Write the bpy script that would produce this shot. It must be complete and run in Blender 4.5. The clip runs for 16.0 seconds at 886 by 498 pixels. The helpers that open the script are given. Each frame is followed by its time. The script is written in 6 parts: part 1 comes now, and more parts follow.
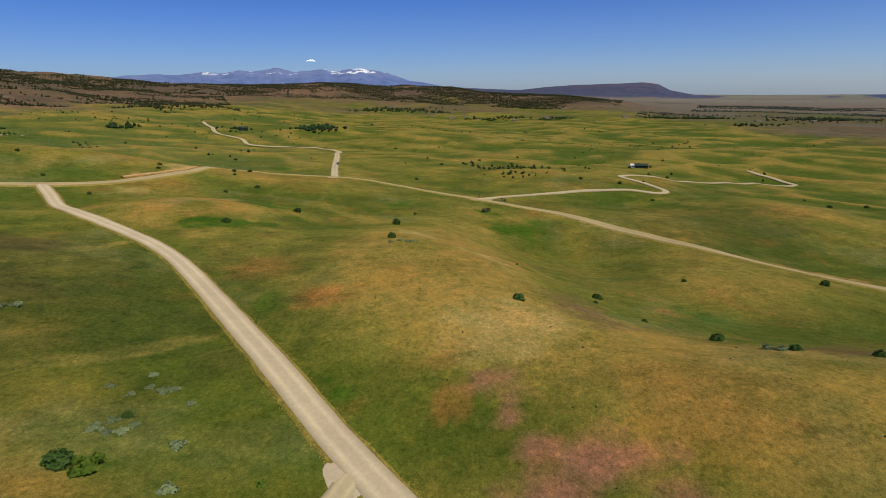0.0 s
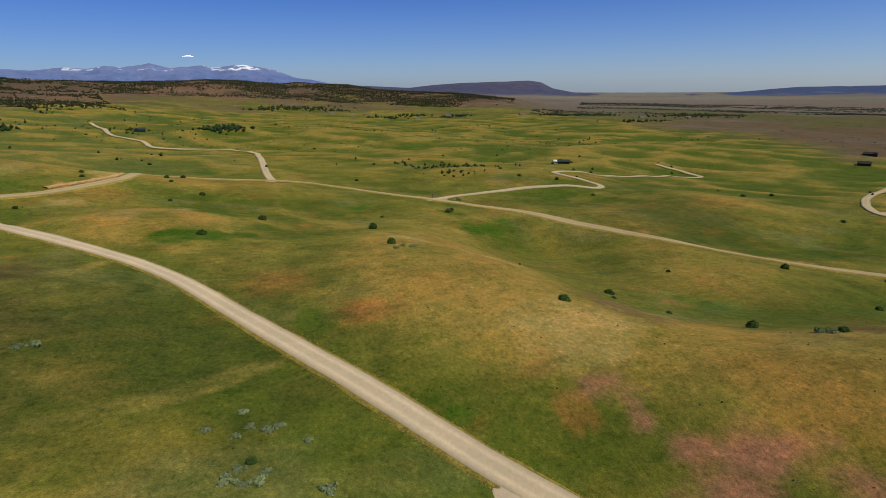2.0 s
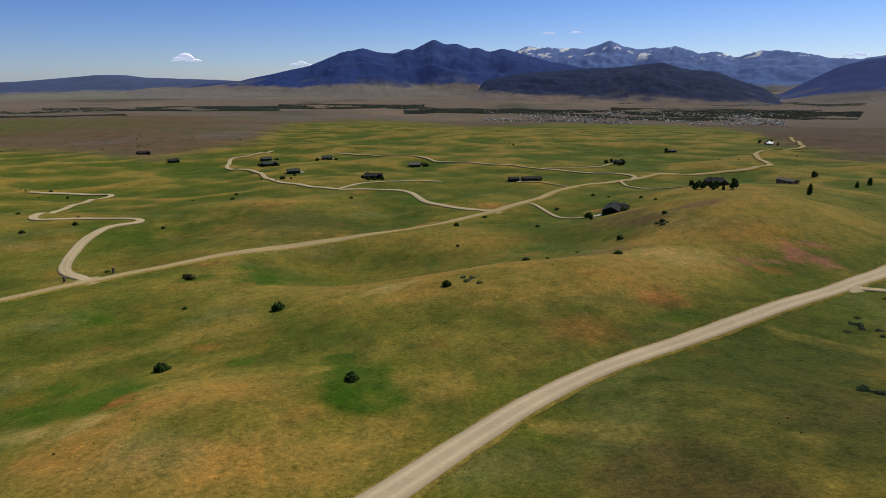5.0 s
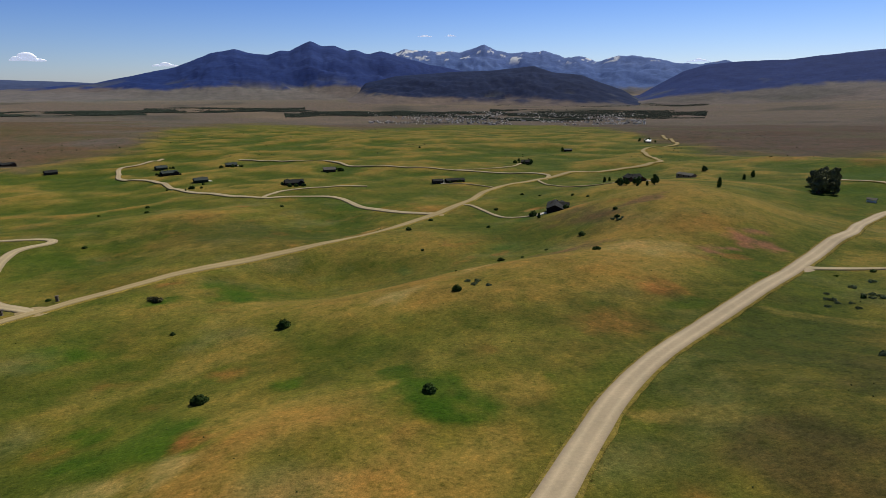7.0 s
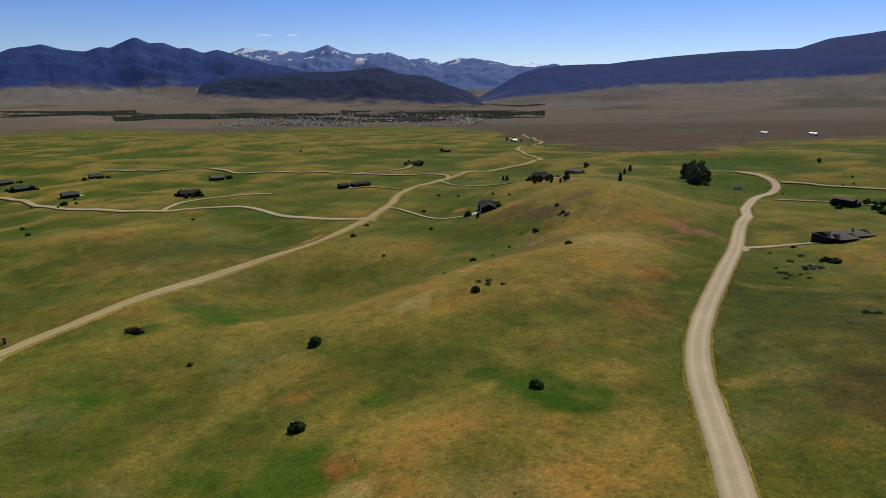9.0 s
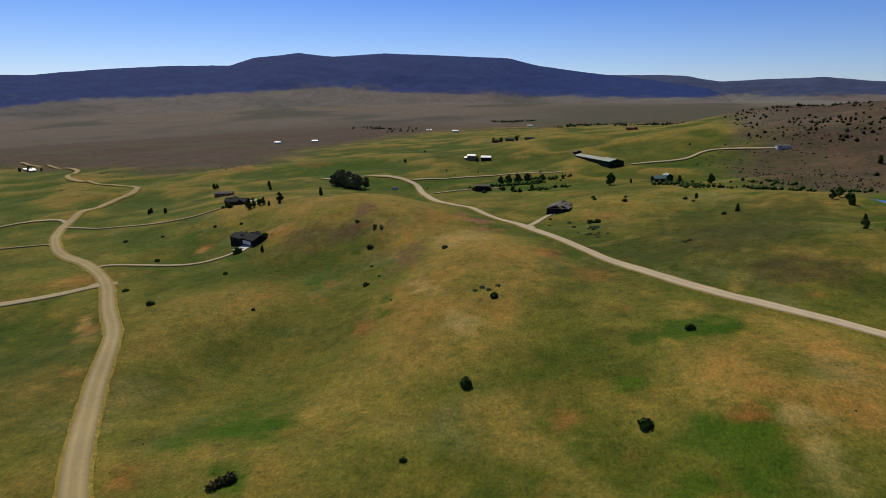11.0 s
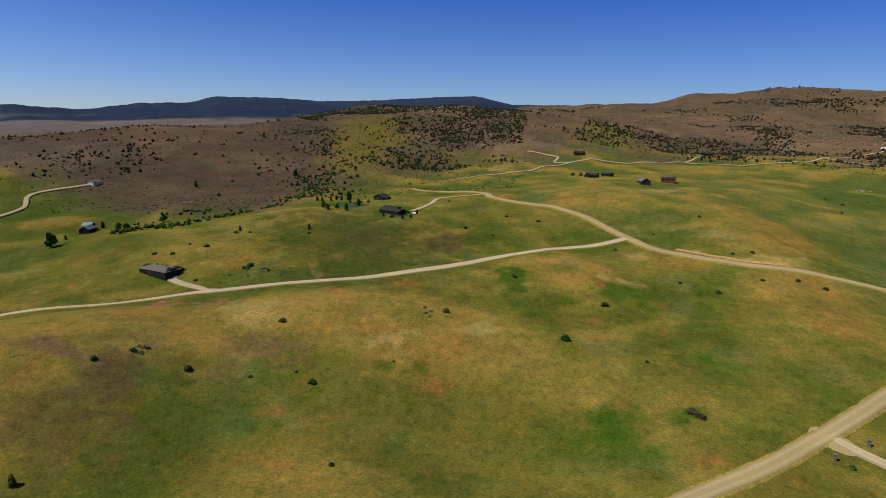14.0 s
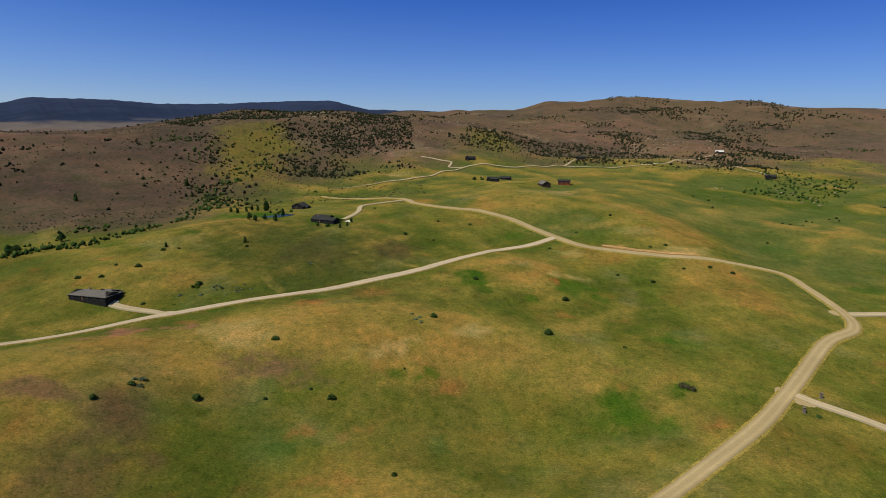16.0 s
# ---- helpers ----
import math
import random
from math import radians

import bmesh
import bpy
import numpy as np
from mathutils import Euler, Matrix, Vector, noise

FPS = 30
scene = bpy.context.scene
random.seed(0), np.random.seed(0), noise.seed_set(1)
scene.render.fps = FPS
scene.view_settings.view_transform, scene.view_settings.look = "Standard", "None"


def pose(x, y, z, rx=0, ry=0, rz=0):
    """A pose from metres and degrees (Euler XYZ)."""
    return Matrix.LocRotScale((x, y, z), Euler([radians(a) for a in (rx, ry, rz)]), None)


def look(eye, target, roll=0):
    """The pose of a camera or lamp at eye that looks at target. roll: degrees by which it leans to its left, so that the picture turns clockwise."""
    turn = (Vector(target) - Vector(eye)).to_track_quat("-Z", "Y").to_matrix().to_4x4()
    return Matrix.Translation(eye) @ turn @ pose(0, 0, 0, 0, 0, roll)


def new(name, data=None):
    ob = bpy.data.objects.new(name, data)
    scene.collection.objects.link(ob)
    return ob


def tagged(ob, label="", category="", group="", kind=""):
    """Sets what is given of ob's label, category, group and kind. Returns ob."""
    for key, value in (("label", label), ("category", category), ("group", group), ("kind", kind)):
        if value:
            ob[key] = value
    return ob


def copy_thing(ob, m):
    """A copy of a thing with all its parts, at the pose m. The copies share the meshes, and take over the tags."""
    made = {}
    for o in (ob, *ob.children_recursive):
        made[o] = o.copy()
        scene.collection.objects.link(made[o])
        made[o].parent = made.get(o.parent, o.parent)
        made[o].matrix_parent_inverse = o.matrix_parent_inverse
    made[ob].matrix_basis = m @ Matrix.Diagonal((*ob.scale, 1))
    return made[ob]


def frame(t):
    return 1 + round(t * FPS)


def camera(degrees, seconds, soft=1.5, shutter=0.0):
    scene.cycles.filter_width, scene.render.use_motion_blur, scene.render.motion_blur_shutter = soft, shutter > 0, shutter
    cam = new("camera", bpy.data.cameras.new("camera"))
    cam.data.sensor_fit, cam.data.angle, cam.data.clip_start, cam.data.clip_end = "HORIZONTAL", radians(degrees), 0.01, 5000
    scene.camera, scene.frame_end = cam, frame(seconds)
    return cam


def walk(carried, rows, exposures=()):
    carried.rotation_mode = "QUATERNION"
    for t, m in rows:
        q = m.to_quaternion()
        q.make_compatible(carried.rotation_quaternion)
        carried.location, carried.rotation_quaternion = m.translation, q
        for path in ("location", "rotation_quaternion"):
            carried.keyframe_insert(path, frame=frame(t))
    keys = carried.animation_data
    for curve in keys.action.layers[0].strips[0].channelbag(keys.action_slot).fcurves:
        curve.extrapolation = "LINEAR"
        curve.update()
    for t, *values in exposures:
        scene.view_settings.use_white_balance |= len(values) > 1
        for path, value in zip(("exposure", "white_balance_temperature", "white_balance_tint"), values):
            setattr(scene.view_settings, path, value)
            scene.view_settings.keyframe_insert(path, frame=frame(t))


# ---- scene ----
cam = camera(74.64, 16.0, soft=0.75)
PATH = [
    (0.00, 0.00, 0.00, 16.00, 74.30, 0.26, -0.07),
    (0.50, -1.24, 0.00, 16.09, 74.27, 0.24, -1.30),
    (1.00, -2.58, 0.11, 16.17, 74.21, 0.19, -2.65),
    (1.50, -4.51, 0.42, 16.21, 74.17, 0.21, -4.64),
    (2.00, -10.19, 2.07, 16.30, 74.05, 0.09, -10.62),
    (2.50, -21.08, 7.24, 16.62, 73.71, 0.04, -23.32),
    (3.00, -34.76, 15.98, 17.22, 73.63, 0.04, -40.68),
    (3.50, -47.09, 30.08, 18.07, 73.78, 0.07, -60.73),
    (4.00, -53.13, 44.21, 18.84, 73.91, -0.06, -76.94),
    (4.20, -54.23, 47.99, 19.13, 73.88, -0.01, -80.96),
    (4.60, -54.77, 52.22, 19.16, 73.90, -0.01, -85.11),
    (5.00, -54.86, 54.78, 19.18, 73.96, -0.03, -87.74),
    (5.50, -54.77, 57.56, 19.21, 74.05, -0.05, -90.67),
    (6.00, -54.58, 60.26, 19.25, 74.13, -0.06, -93.53),
    (6.50, -54.38, 62.93, 19.28, 74.16, -0.07, -96.38),
    (7.00, -54.17, 65.73, 19.43, 74.19, -0.07, -99.28),
    (7.50, -53.81, 68.52, 19.59, 74.20, -0.04, -102.19),
    (8.00, -53.30, 71.30, 19.74, 74.24, 0.01, -105.11),
    (8.20, -52.98, 72.43, 19.72, 74.27, 0.01, -106.29),
    (8.62, -52.26, 75.74, 19.81, 74.30, -0.07, -109.50),
    (9.04, -50.88, 80.67, 20.04, 74.32, -0.26, -114.37),
    (9.46, -48.07, 86.87, 20.32, 74.42, -0.41, -121.17),
    (9.88, -43.03, 93.95, 20.53, 74.67, -0.41, -130.17),
    (10.30, -34.97, 101.56, 20.57, 75.14, -0.12, -141.64),
    (10.50, -30.29, 105.24, 20.53, 75.44, 0.10, -147.74),
    (11.00, -15.79, 113.11, 21.30, 75.62, 0.11, -164.09),
    (11.50, 2.23, 116.93, 22.17, 75.97, 0.31, -182.02),
    (12.00, 20.80, 115.33, 22.99, 76.53, 0.35, -199.56),
    (12.50, 37.48, 108.51, 23.92, 76.78, 0.42, -216.16),
    (13.00, 50.44, 98.52, 24.74, 77.11, 0.15, -230.76),
    (13.50, 58.93, 88.34, 25.47, 77.37, 0.07, -242.45),
    (14.00, 63.94, 79.42, 25.77, 77.67, -0.06, -251.19),
    (14.50, 66.58, 73.05, 26.07, 77.88, -0.13, -257.06),
    (15.00, 67.90, 68.99, 26.28, 77.95, -0.13, -260.70),
    (15.50, 68.65, 66.33, 26.39, 78.03, -0.15, -263.04),
    (16.00, 69.22, 63.60, 26.39, 78.13, -0.17, -265.35),
]
EXPOSURE = ((0, 0.0), (2, -0.06), (3.5, -0.05), (8, -0.06), (11, -0.08), (13, 0.0), (16, 0.05))
walk(cam, [(t, pose(x, y, z, rx, ry, rz)) for t, x, y, z, rx, ry, rz in PATH], EXPOSURE)

# ---- sky, sun and exposure ----
SUN_AZ, SUN_EL = 140.0, 55.0          # degrees clockwise from +y, degrees up
sun_data = bpy.data.lights.new("sun", "SUN")
sun_data.energy, sun_data.angle, sun_data.color = 4.35, radians(0.53), (1.0, 0.94, 0.82)
sun = new("sun", sun_data)
sun_dir = Vector((math.sin(radians(SUN_AZ)) * math.cos(radians(SUN_EL)), math.cos(radians(SUN_AZ)) * math.cos(radians(SUN_EL)), math.sin(radians(SUN_EL))))
sun.matrix_world = look(sun_dir * 300, (0, 0, 0))
world = bpy.data.worlds.new("sky")
scene.world = world
world.use_nodes = True
wn, wl = world.node_tree.nodes, world.node_tree.links
wn.clear()
sky = wn.new("ShaderNodeTexSky")
sky.sky_type, sky.sun_disc = "NISHITA", False
sky.sun_elevation, sky.sun_rotation = radians(SUN_EL), radians(SUN_AZ)
sky.altitude, sky.air_density, sky.dust_density, sky.ozone_density = 1500, 1.0, 1.0, 3.0
back = wn.new("ShaderNodeBackground")
back.inputs["Strength"].default_value = 0.112
wout = wn.new("ShaderNodeOutputWorld")
# the air thickens towards the horizon: deeper blue above it
geo_n = wn.new("ShaderNodeTexCoord")
sep = wn.new("ShaderNodeSeparateXYZ")
ramp = wn.new("ShaderNodeValToRGB")
mul = wn.new("ShaderNodeMix")
mul.data_type, mul.blend_type = "RGBA", "MULTIPLY"
mul.inputs[0].default_value = 1.0
ramp.color_ramp.elements[0].position, ramp.color_ramp.elements[0].color = 0.0, (0.63, 0.675, 1.04, 1)
ramp.color_ramp.elements[1].position, ramp.color_ramp.elements[1].color = 0.24, (0.14, 0.36, 1.0, 1)
# the unseen sky overhead is dimmed and greyed to cut blue fill light
high = ramp.color_ramp.elements.new(0.5)
high.color = (0.26, 0.29, 0.36, 1)
wl.new(geo_n.outputs["Generated"], sep.inputs[0])
wl.new(sep.outputs["Z"], ramp.inputs[0])
wl.new(sky.outputs[0], mul.inputs[6])
wl.new(ramp.outputs[0], mul.inputs[7])
# and the haze brightens on the side of the sun
dot = wn.new("ShaderNodeVectorMath")
dot.operation = "DOT_PRODUCT"
dot.inputs[1].default_value = (math.sin(radians(SUN_AZ)), math.cos(radians(SUN_AZ)), 0.0)
side = wn.new("ShaderNodeMapRange")
side.inputs["From Min"].default_value, side.inputs["From Max"].default_value = -1.0, 1.0
tone = wn.new("ShaderNodeMix")
tone.data_type = "RGBA"
tone.inputs[6].default_value, tone.inputs[7].default_value = (0.60, 0.74, 0.76, 1), (1.36, 1.32, 1.02, 1)
mul2 = wn.new("ShaderNodeMix")
mul2.data_type, mul2.blend_type = "RGBA", "MULTIPLY"
mul2.inputs[0].default_value = 1.0
wl.new(geo_n.outputs["Generated"], dot.inputs[0])
wl.new(dot.outputs["Value"], side.inputs["Value"])
wl.new(side.outputs[0], tone.inputs[0])
wl.new(mul.outputs[2], mul2.inputs[6])
wl.new(tone.outputs[2], mul2.inputs[7])
wl.new(mul2.outputs[2], back.inputs[0])
wl.new(back.outputs[0], wout.inputs[0])
scene.view_settings.exposure = 0.0


# ---- materials ----
def material(name, rough=0.9, metal=0.0, spec=0.2):
    m = bpy.data.materials.new(name)
    m.use_nodes = True
    b = m.node_tree.nodes["Principled BSDF"]
    b.inputs["Roughness"].default_value, b.inputs["Metallic"].default_value = rough, metal
    b.inputs["Specular IOR Level"].default_value = spec
    b.inputs["Diffuse Roughness"].default_value = 0.3
    return m, m.node_tree.nodes, m.node_tree.links, b


def noise_node(n, l, scale, detail=4.0, rough=0.6, stretch=(1, 1, 1)):
    tc, mp, t = n.new("ShaderNodeTexCoord"), n.new("ShaderNodeMapping"), n.new("ShaderNodeTexNoise")
    mp.inputs["Scale"].default_value = stretch
    t.inputs["Scale"].default_value, t.inputs["Detail"].default_value, t.inputs["Roughness"].default_value = scale, detail, rough
    l.new(tc.outputs["Object"], mp.inputs[0])
    l.new(mp.outputs[0], t.inputs["Vector"])
    return t.outputs["Fac"]


def ramp_node(n, l, fac, stops):
    r = n.new("ShaderNodeValToRGB")
    while len(r.color_ramp.elements) < len(stops):
        r.color_ramp.elements.new(0.5)
    for e, (p, c) in zip(r.color_ramp.elements, stops):
        e.position, e.color = p, (*c, 1)
    l.new(fac, r.inputs[0])
    return r.outputs[0]


def mix_node(n, l, a, b, fac=1.0, blend="MULTIPLY"):
    x = n.new("ShaderNodeMix")
    x.data_type, x.blend_type = "RGBA", blend
    for sock, v in ((x.inputs[0], fac), (x.inputs[6], a), (x.inputs[7], b)):
        if isinstance(v, (int, float)):
            sock.default_value = v
        elif isinstance(v, tuple):
            sock.default_value = (*v, 1)
        else:
            l.new(v, sock)
    return x.outputs[2]


def bump_node(n, l, b, fac, strength, dist):
    u = n.new("ShaderNodeBump")
    u.inputs["Strength"].default_value, u.inputs["Distance"].default_value = strength, dist
    l.new(fac, u.inputs["Height"])
    l.new(u.outputs[0], b.inputs["Normal"])


def plain(name, colour, rough=0.85, metal=0.0, spec=0.3, scale=3.0, vary=0.35, fine=20.0, bump=0.2, each=0.0):
    """A surface of one colour with stains at one scale and grain at another."""
    m, n, l, b = material(name, rough, metal, spec)
    lo, hi = 1 - vary, 1 + vary * 0.6
    a = ramp_node(n, l, noise_node(n, l, scale), [(0.3, (lo, lo, lo)), (0.7, (hi, hi, hi))])
    c = ramp_node(n, l, noise_node(n, l, fine, 2), [(0.3, (0.85, 0.85, 0.85)), (0.7, (1.12, 1.12, 1.12))])
    out = mix_node(n, l, mix_node(n, l, colour, a), c)
    if each:
        info = n.new("ShaderNodeObjectInfo")
        out = mix_node(n, l, out, ramp_node(n, l, info.outputs["Random"], [(0.0, (1 - each,) * 3), (1.0, (1 + each,) * 3)]))
    l.new(out, b.inputs["Base Color"])
    if bump:
        bump_node(n, l, b, noise_node(n, l, fine), bump, 0.02)
    return m


def tinted(name, scale, fine, depth, strength=0.6, rough=0.95, low=0.66, high=1.28, grain=1.0):
    """A surface whose broad colour is the mesh's own tint, with grain at two finer scales."""
    m, n, l, b = material(name, rough, 0, 0.08)
    t = n.new("ShaderNodeAttribute")
    t.attribute_name = "tint"
    f1, f2, f3 = noise_node(n, l, scale, 8, 0.7), noise_node(n, l, fine, 3, 0.7, (1.0, 0.6, 1.0)), noise_node(n, l, fine * 3.1, 2, 0.6)
    a = ramp_node(n, l, f1, [(0.28, (low, low * 1.03, low)), (0.72, (high, high * 0.98, high * 0.95))])
    c = ramp_node(n, l, f2, [(0.32, (1 - 0.45 * grain, 1 - 0.43 * grain, 1 - 0.45 * grain)), (0.5, (1, 1, 1)), (0.68, (1 + 0.50 * grain, 1 + 0.45 * grain, 1 + 0.34 * grain))])
    d = ramp_node(n, l, f3, [(0.35, (1 - 0.25 * grain,) * 3), (0.65, (1 + 0.25 * grain,) * 3)])
    c = mix_node(n, l, c, d)
    l.new(mix_node(n, l, mix_node(n, l, t.outputs["Color"], a), c), b.inputs["Base Color"])
    bump_node(n, l, b, f2, strength, depth)
    return m


def grassland(name):
    """Bunchgrass over soil: the mesh's broad tint, broken into straw and green bunches at several scales."""
    m, n, l, b = material(name, 0.95, 0, 0.06)
    t = n.new("ShaderNodeAttribute")
    t.attribute_name = "tint"
    swathe = noise_node(n, l, 0.16, 6, 0.62)
    clump = noise_node(n, l, 0.95, 5, 0.68)
    bunch = noise_node(n, l, 4.6, 3, 0.7, (1.0, 0.7, 1.0))
    blade = noise_node(n, l, 15.0, 2, 0.6)
    c = mix_node(n, l, t.outputs["Color"], ramp_node(n, l, swathe, [(0.30, (0.70, 0.84, 0.62)), (0.5, (1, 1, 1)), (0.70, (1.30, 1.11, 1.08))]))
    c = mix_node(n, l, c, ramp_node(n, l, clump, [(0.30, (0.58, 0.70, 0.54)), (0.46, (0.95, 0.97, 0.92)), (0.58, (1.10, 1.05, 1.0)), (0.72, (1.55, 1.34, 1.26))]))
    c = mix_node(n, l, c, ramp_node(n, l, bunch, [(0.30, (0.60, 0.64, 0.58)), (0.46, (0.93, 0.95, 0.91)), (0.58, (1.08, 1.07, 1.04)), (0.72, (1.48, 1.40, 1.32))]))
    c = mix_node(n, l, c, ramp_node(n, l, blade, [(0.34, (0.78, 0.80, 0.76)), (0.66, (1.22, 1.20, 1.18))]))
    l.new(c, b.inputs["Base Color"])
    bump_node(n, l, b, bunch, 0.45, 0.12)
    return m


GROUND = grassland("dry_grassland")
PEAK = tinted("distant_mountain", 0.012, 0.05, 6.0, 0.3, 0.95, 0.8, 1.18, 0.3)


# ---- the lie of the land ----
PLANE = (2.90, -0.0525, -0.0136)
SWELLS = [
    [0.47, 4.26, 1.08, -3.26, -1.06, -0.22, -0.00],
    [-1.41, -4.14, -3.74, 2.42, -0.38, -0.38, -0.93],
    [3.44, 1.83, -1.91, 2.75, -1.60, -2.14, -4.19],
    [1.86, -1.99, -2.07, -0.19, -1.35, -0.92, -2.50],
    [0.99, -0.45, -1.02, -1.08, -0.83, -1.71, 0.06],
    [-0.35, -1.92, -1.47, -0.74, -0.29, -3.62, 1.89],
    [-1.01, -1.59, 0.53, 0.35, -0.51, -1.20, 2.93],
]
KNOLLS = [
    [0.88, 0.51, 0.14, 1.12, 1.52, -0.38],
    [0.75, 1.59, -0.55, -1.29, -0.18, -1.96],
    [2.31, 0.54, -0.24, -0.72, 1.11, -0.25],
    [1.10, 0.72, 0.37, -0.26, -1.87, -1.11],
    [-1.16, 2.40, -1.28, -0.29, -1.08, 2.00],
    [3.07, 1.01, -0.52, -0.30, 0.53, 0.09],
    [1.67, -0.66, -0.92, 0.54, -0.57, -0.89],
]
RISES = [
    [-0.09, 0.02, 0.22, -0.13, -0.59, -0.44, 1.61],
    [1.21, -0.09, 0.78, -0.42, -0.94, 0.33, 0.61],
    [-1.00, -0.38, 0.65, -0.17, 1.84, -1.32, 0.36],
    [0.49, -0.96, -0.85, 0.20, -1.12, -0.83, 0.61],
    [-2.08, -0.58, 1.67, 1.05, 0.74, 0.19, 0.71],
    [1.20, 1.93, -1.19, -0.96, -3.13, 0.97, 0.65],
    [3.30, 1.23, -1.07, 1.22, 0.73, 0.97, -0.81],
    [0.08, -0.88, -0.77, 0.01, -1.02, 0.22, -0.10],
    [0.08, 0.00, 0.18, 0.90, -0.82, 0.30, 0.98],
]

FAR_R = (150, 230, 330, 500, 800, 1300, 2400, 5200)
FAR_Z = np.array([          # heights at those distances, every 30 degrees clockwise from +y
    [-4, -7, -10, -12, -14, -20, -30, -50],
    [-9, -10, -12, -13, -20, -35, -48, -58],
    [-9, -10, -12, -15, -22, -45, -40, -20],
    [-8, -9, -13, -22, -36, -60, -38, 0],
    [-6.5, -9, -13, -20, -34, -62, -45, -20],
    [-2, -4, -7, -12, -20, -30, 8, 110],
    [5, 6, 4, 0, -5, -4, 15, 60],
    [12, 13, 10, 4, 0, 0, 0, 0],
    [16, 22, 20, 14, 12, 12, 10, 0],
    [11.5, 15, 22, 28, 34, 30, 20, 0],
    [6, 10, 14, 18, 20, 22, 20, 0],
    [1, 2, 4, 5, 8, 10, 0, -20],
])
# ridges: where they are looked at from, how far off, how wide, and bearing and rise of the crest
RIDGES = (
    ((0, 0, 16), 820, 150, ((-44, 1.3), (-36, 1.19), (-32, 0.9), (-29, 0.6), (-25, 0.22), (-20, 0.05), (-15, 0.15), (-9.7, 0.17), (-4, -0.05), (1, -0.22), (3.6, -0.64), (7.4, -0.86), (13, -1.07), (18, -1.6))),
    ((69, 64, 26.4), 350, 75, ((-128, -1.2), (-124, -0.6), (-119, 0.2), (-114.6, 1.0), (-108.7, 1.05), (-102, 0.9), (-96, 0.6), (-90, -0.4))),
    ((69, 64, 26.4), 600, 130, ((-106, 0.2), (-102, 0.9), (-96, 1.2), (-91, 1.36), (-88, 1.36), (-85, 2.0), (-81, 2.18), (-78.6, 2.66), (-75.6, 2.4), (-71.8, 2.0), (-67, 2.02), (-64.8, 1.6), (-61, 1.55), (-58, 1.2), (-52, 0.3), (-46, -0.6))),
    ((38, 108, 24), 300, 70, ((-160, -1.6), (-155, -1.05), (-150.6, -0.65), (-147, -0.3), (-143.5, 0.0), (-138, -0.35), (-132, -0.5), (-126, -0.5))),
)
MID = (0.0, 60.0)
LATTICE = np.random.RandomState(5).rand(256, 256)


def vnoise(x, y):
    i, j = np.floor(x).astype(int), np.floor(y).astype(int)
    u, v = x - i, y - j
    u, v = u * u * (3 - 2 * u), v * v * (3 - 2 * v)
    g = lambda a, b: LATTICE[a % 256, b % 256]
    return (g(i, j) * (1 - u) + g(i + 1, j) * u) * (1 - v) + (g(i, j + 1) * (1 - u) + g(i + 1, j + 1) * u) * v


def fbm(x, y, scale, octaves=4, seed=0.0):
    """Fractal noise round zero, about -1 to 1, with features of that many metres."""
    z, amp, f, tot = 0, 1.0, 1.0 / scale, 0
    for k in range(octaves):
        z = z + amp * (vnoise(x * f + 17.3 * k + seed, y * f - 9.1 * k + seed * 1.7) - 0.5)
        tot += amp * 0.5
        amp, f = amp * 0.5, f * 2.03
    return z / tot


def cubic(p0, p1, p2, p3, u):
    return p1 + 0.5 * u * (p2 - p0 + u * (2 * p0 - 5 * p1 + 4 * p2 - p3 + u * (3 * (p1 - p2) + p3 - p0)))


def smooth(a, b, v):
    u = np.clip((v - a) / (b - a), 0, 1)
    return u * u * (3 - 2 * u)


def ring(table, x, y):
    """Values given every 30 degrees round the middle, at the point's bearing."""
    a = np.degrees(np.arctan2(x - MID[0], y - MID[1])) % 360 / 30
    i = np.floor(a).astype(int) % 12
    t = np.asarray(table, float)
    return cubic(t[(i - 1) % 12], t[i], t[(i + 1) % 12], t[(i + 2) % 12], a - np.floor(a))


def far_height(x, y):
    r = np.maximum(np.hypot(x - MID[0], y - MID[1]), 1.0)
    n = len(FAR_R)
    s = np.clip(np.interp(np.log(r), np.log(FAR_R), np.arange(n)), 0, n - 1.001)
    j = np.floor(s).astype(int)
    cols = np.array([ring(FAR_Z[:, k], x, y) for k in range(n)])
    pick = lambda k: np.take_along_axis(cols, np.clip(k, 0, n - 1)[None], 0)[0]
    return cubic(pick(j - 1), pick(j), pick(j + 1), pick(j + 2), s - j)


def folds(x, y):
    """Narrow crests between drainages: near 1 on a crest, near 0 in a hollow."""
    wx, wy = x + 9 * fbm(x, y, 40, 3, 51.0), y + 9 * fbm(x, y, 40, 3, 52.0)
    return np.clip(1 - 2.1 * np.abs(fbm(wx, wy, 48, 4, 53.0)), -0.4, 1)


def hummocks(x, y, r):
    """Small knolls and swales, a little bolder away from the middle."""
    return 0.24 * fbm(x, y, 17, 4) + smooth(35, 62, r) * 0.6 * fbm(x, y, 26, 3, 12.1) + smooth(65, 130, r) * (1.0 * fbm(x, y, 44, 4, 3.3) + 1.1 * fbm(x, y, 85, 3, 2.2)) + (0.35 + 1.15 * smooth(60, 130, r)) * (folds(x, y) - 0.5)


def near_height(x, y):
    z = PLANE[0] + PLANE[1] * x + PLANE[2] * y
    for table, x0, y0, step, r in ((SWELLS, -180, -120, 60, 45.0), (KNOLLS, -75, 0, 25, 18.0), (RISES, -60, 10, 15, 9.0)):
        for i, row in enumerate(table):
            for j, k in enumerate(row):
                z = z + k * np.exp(-((x - x0 - step * i) ** 2 + (y - y0 - step * j) ** 2) / (2 * r * r))
    return z


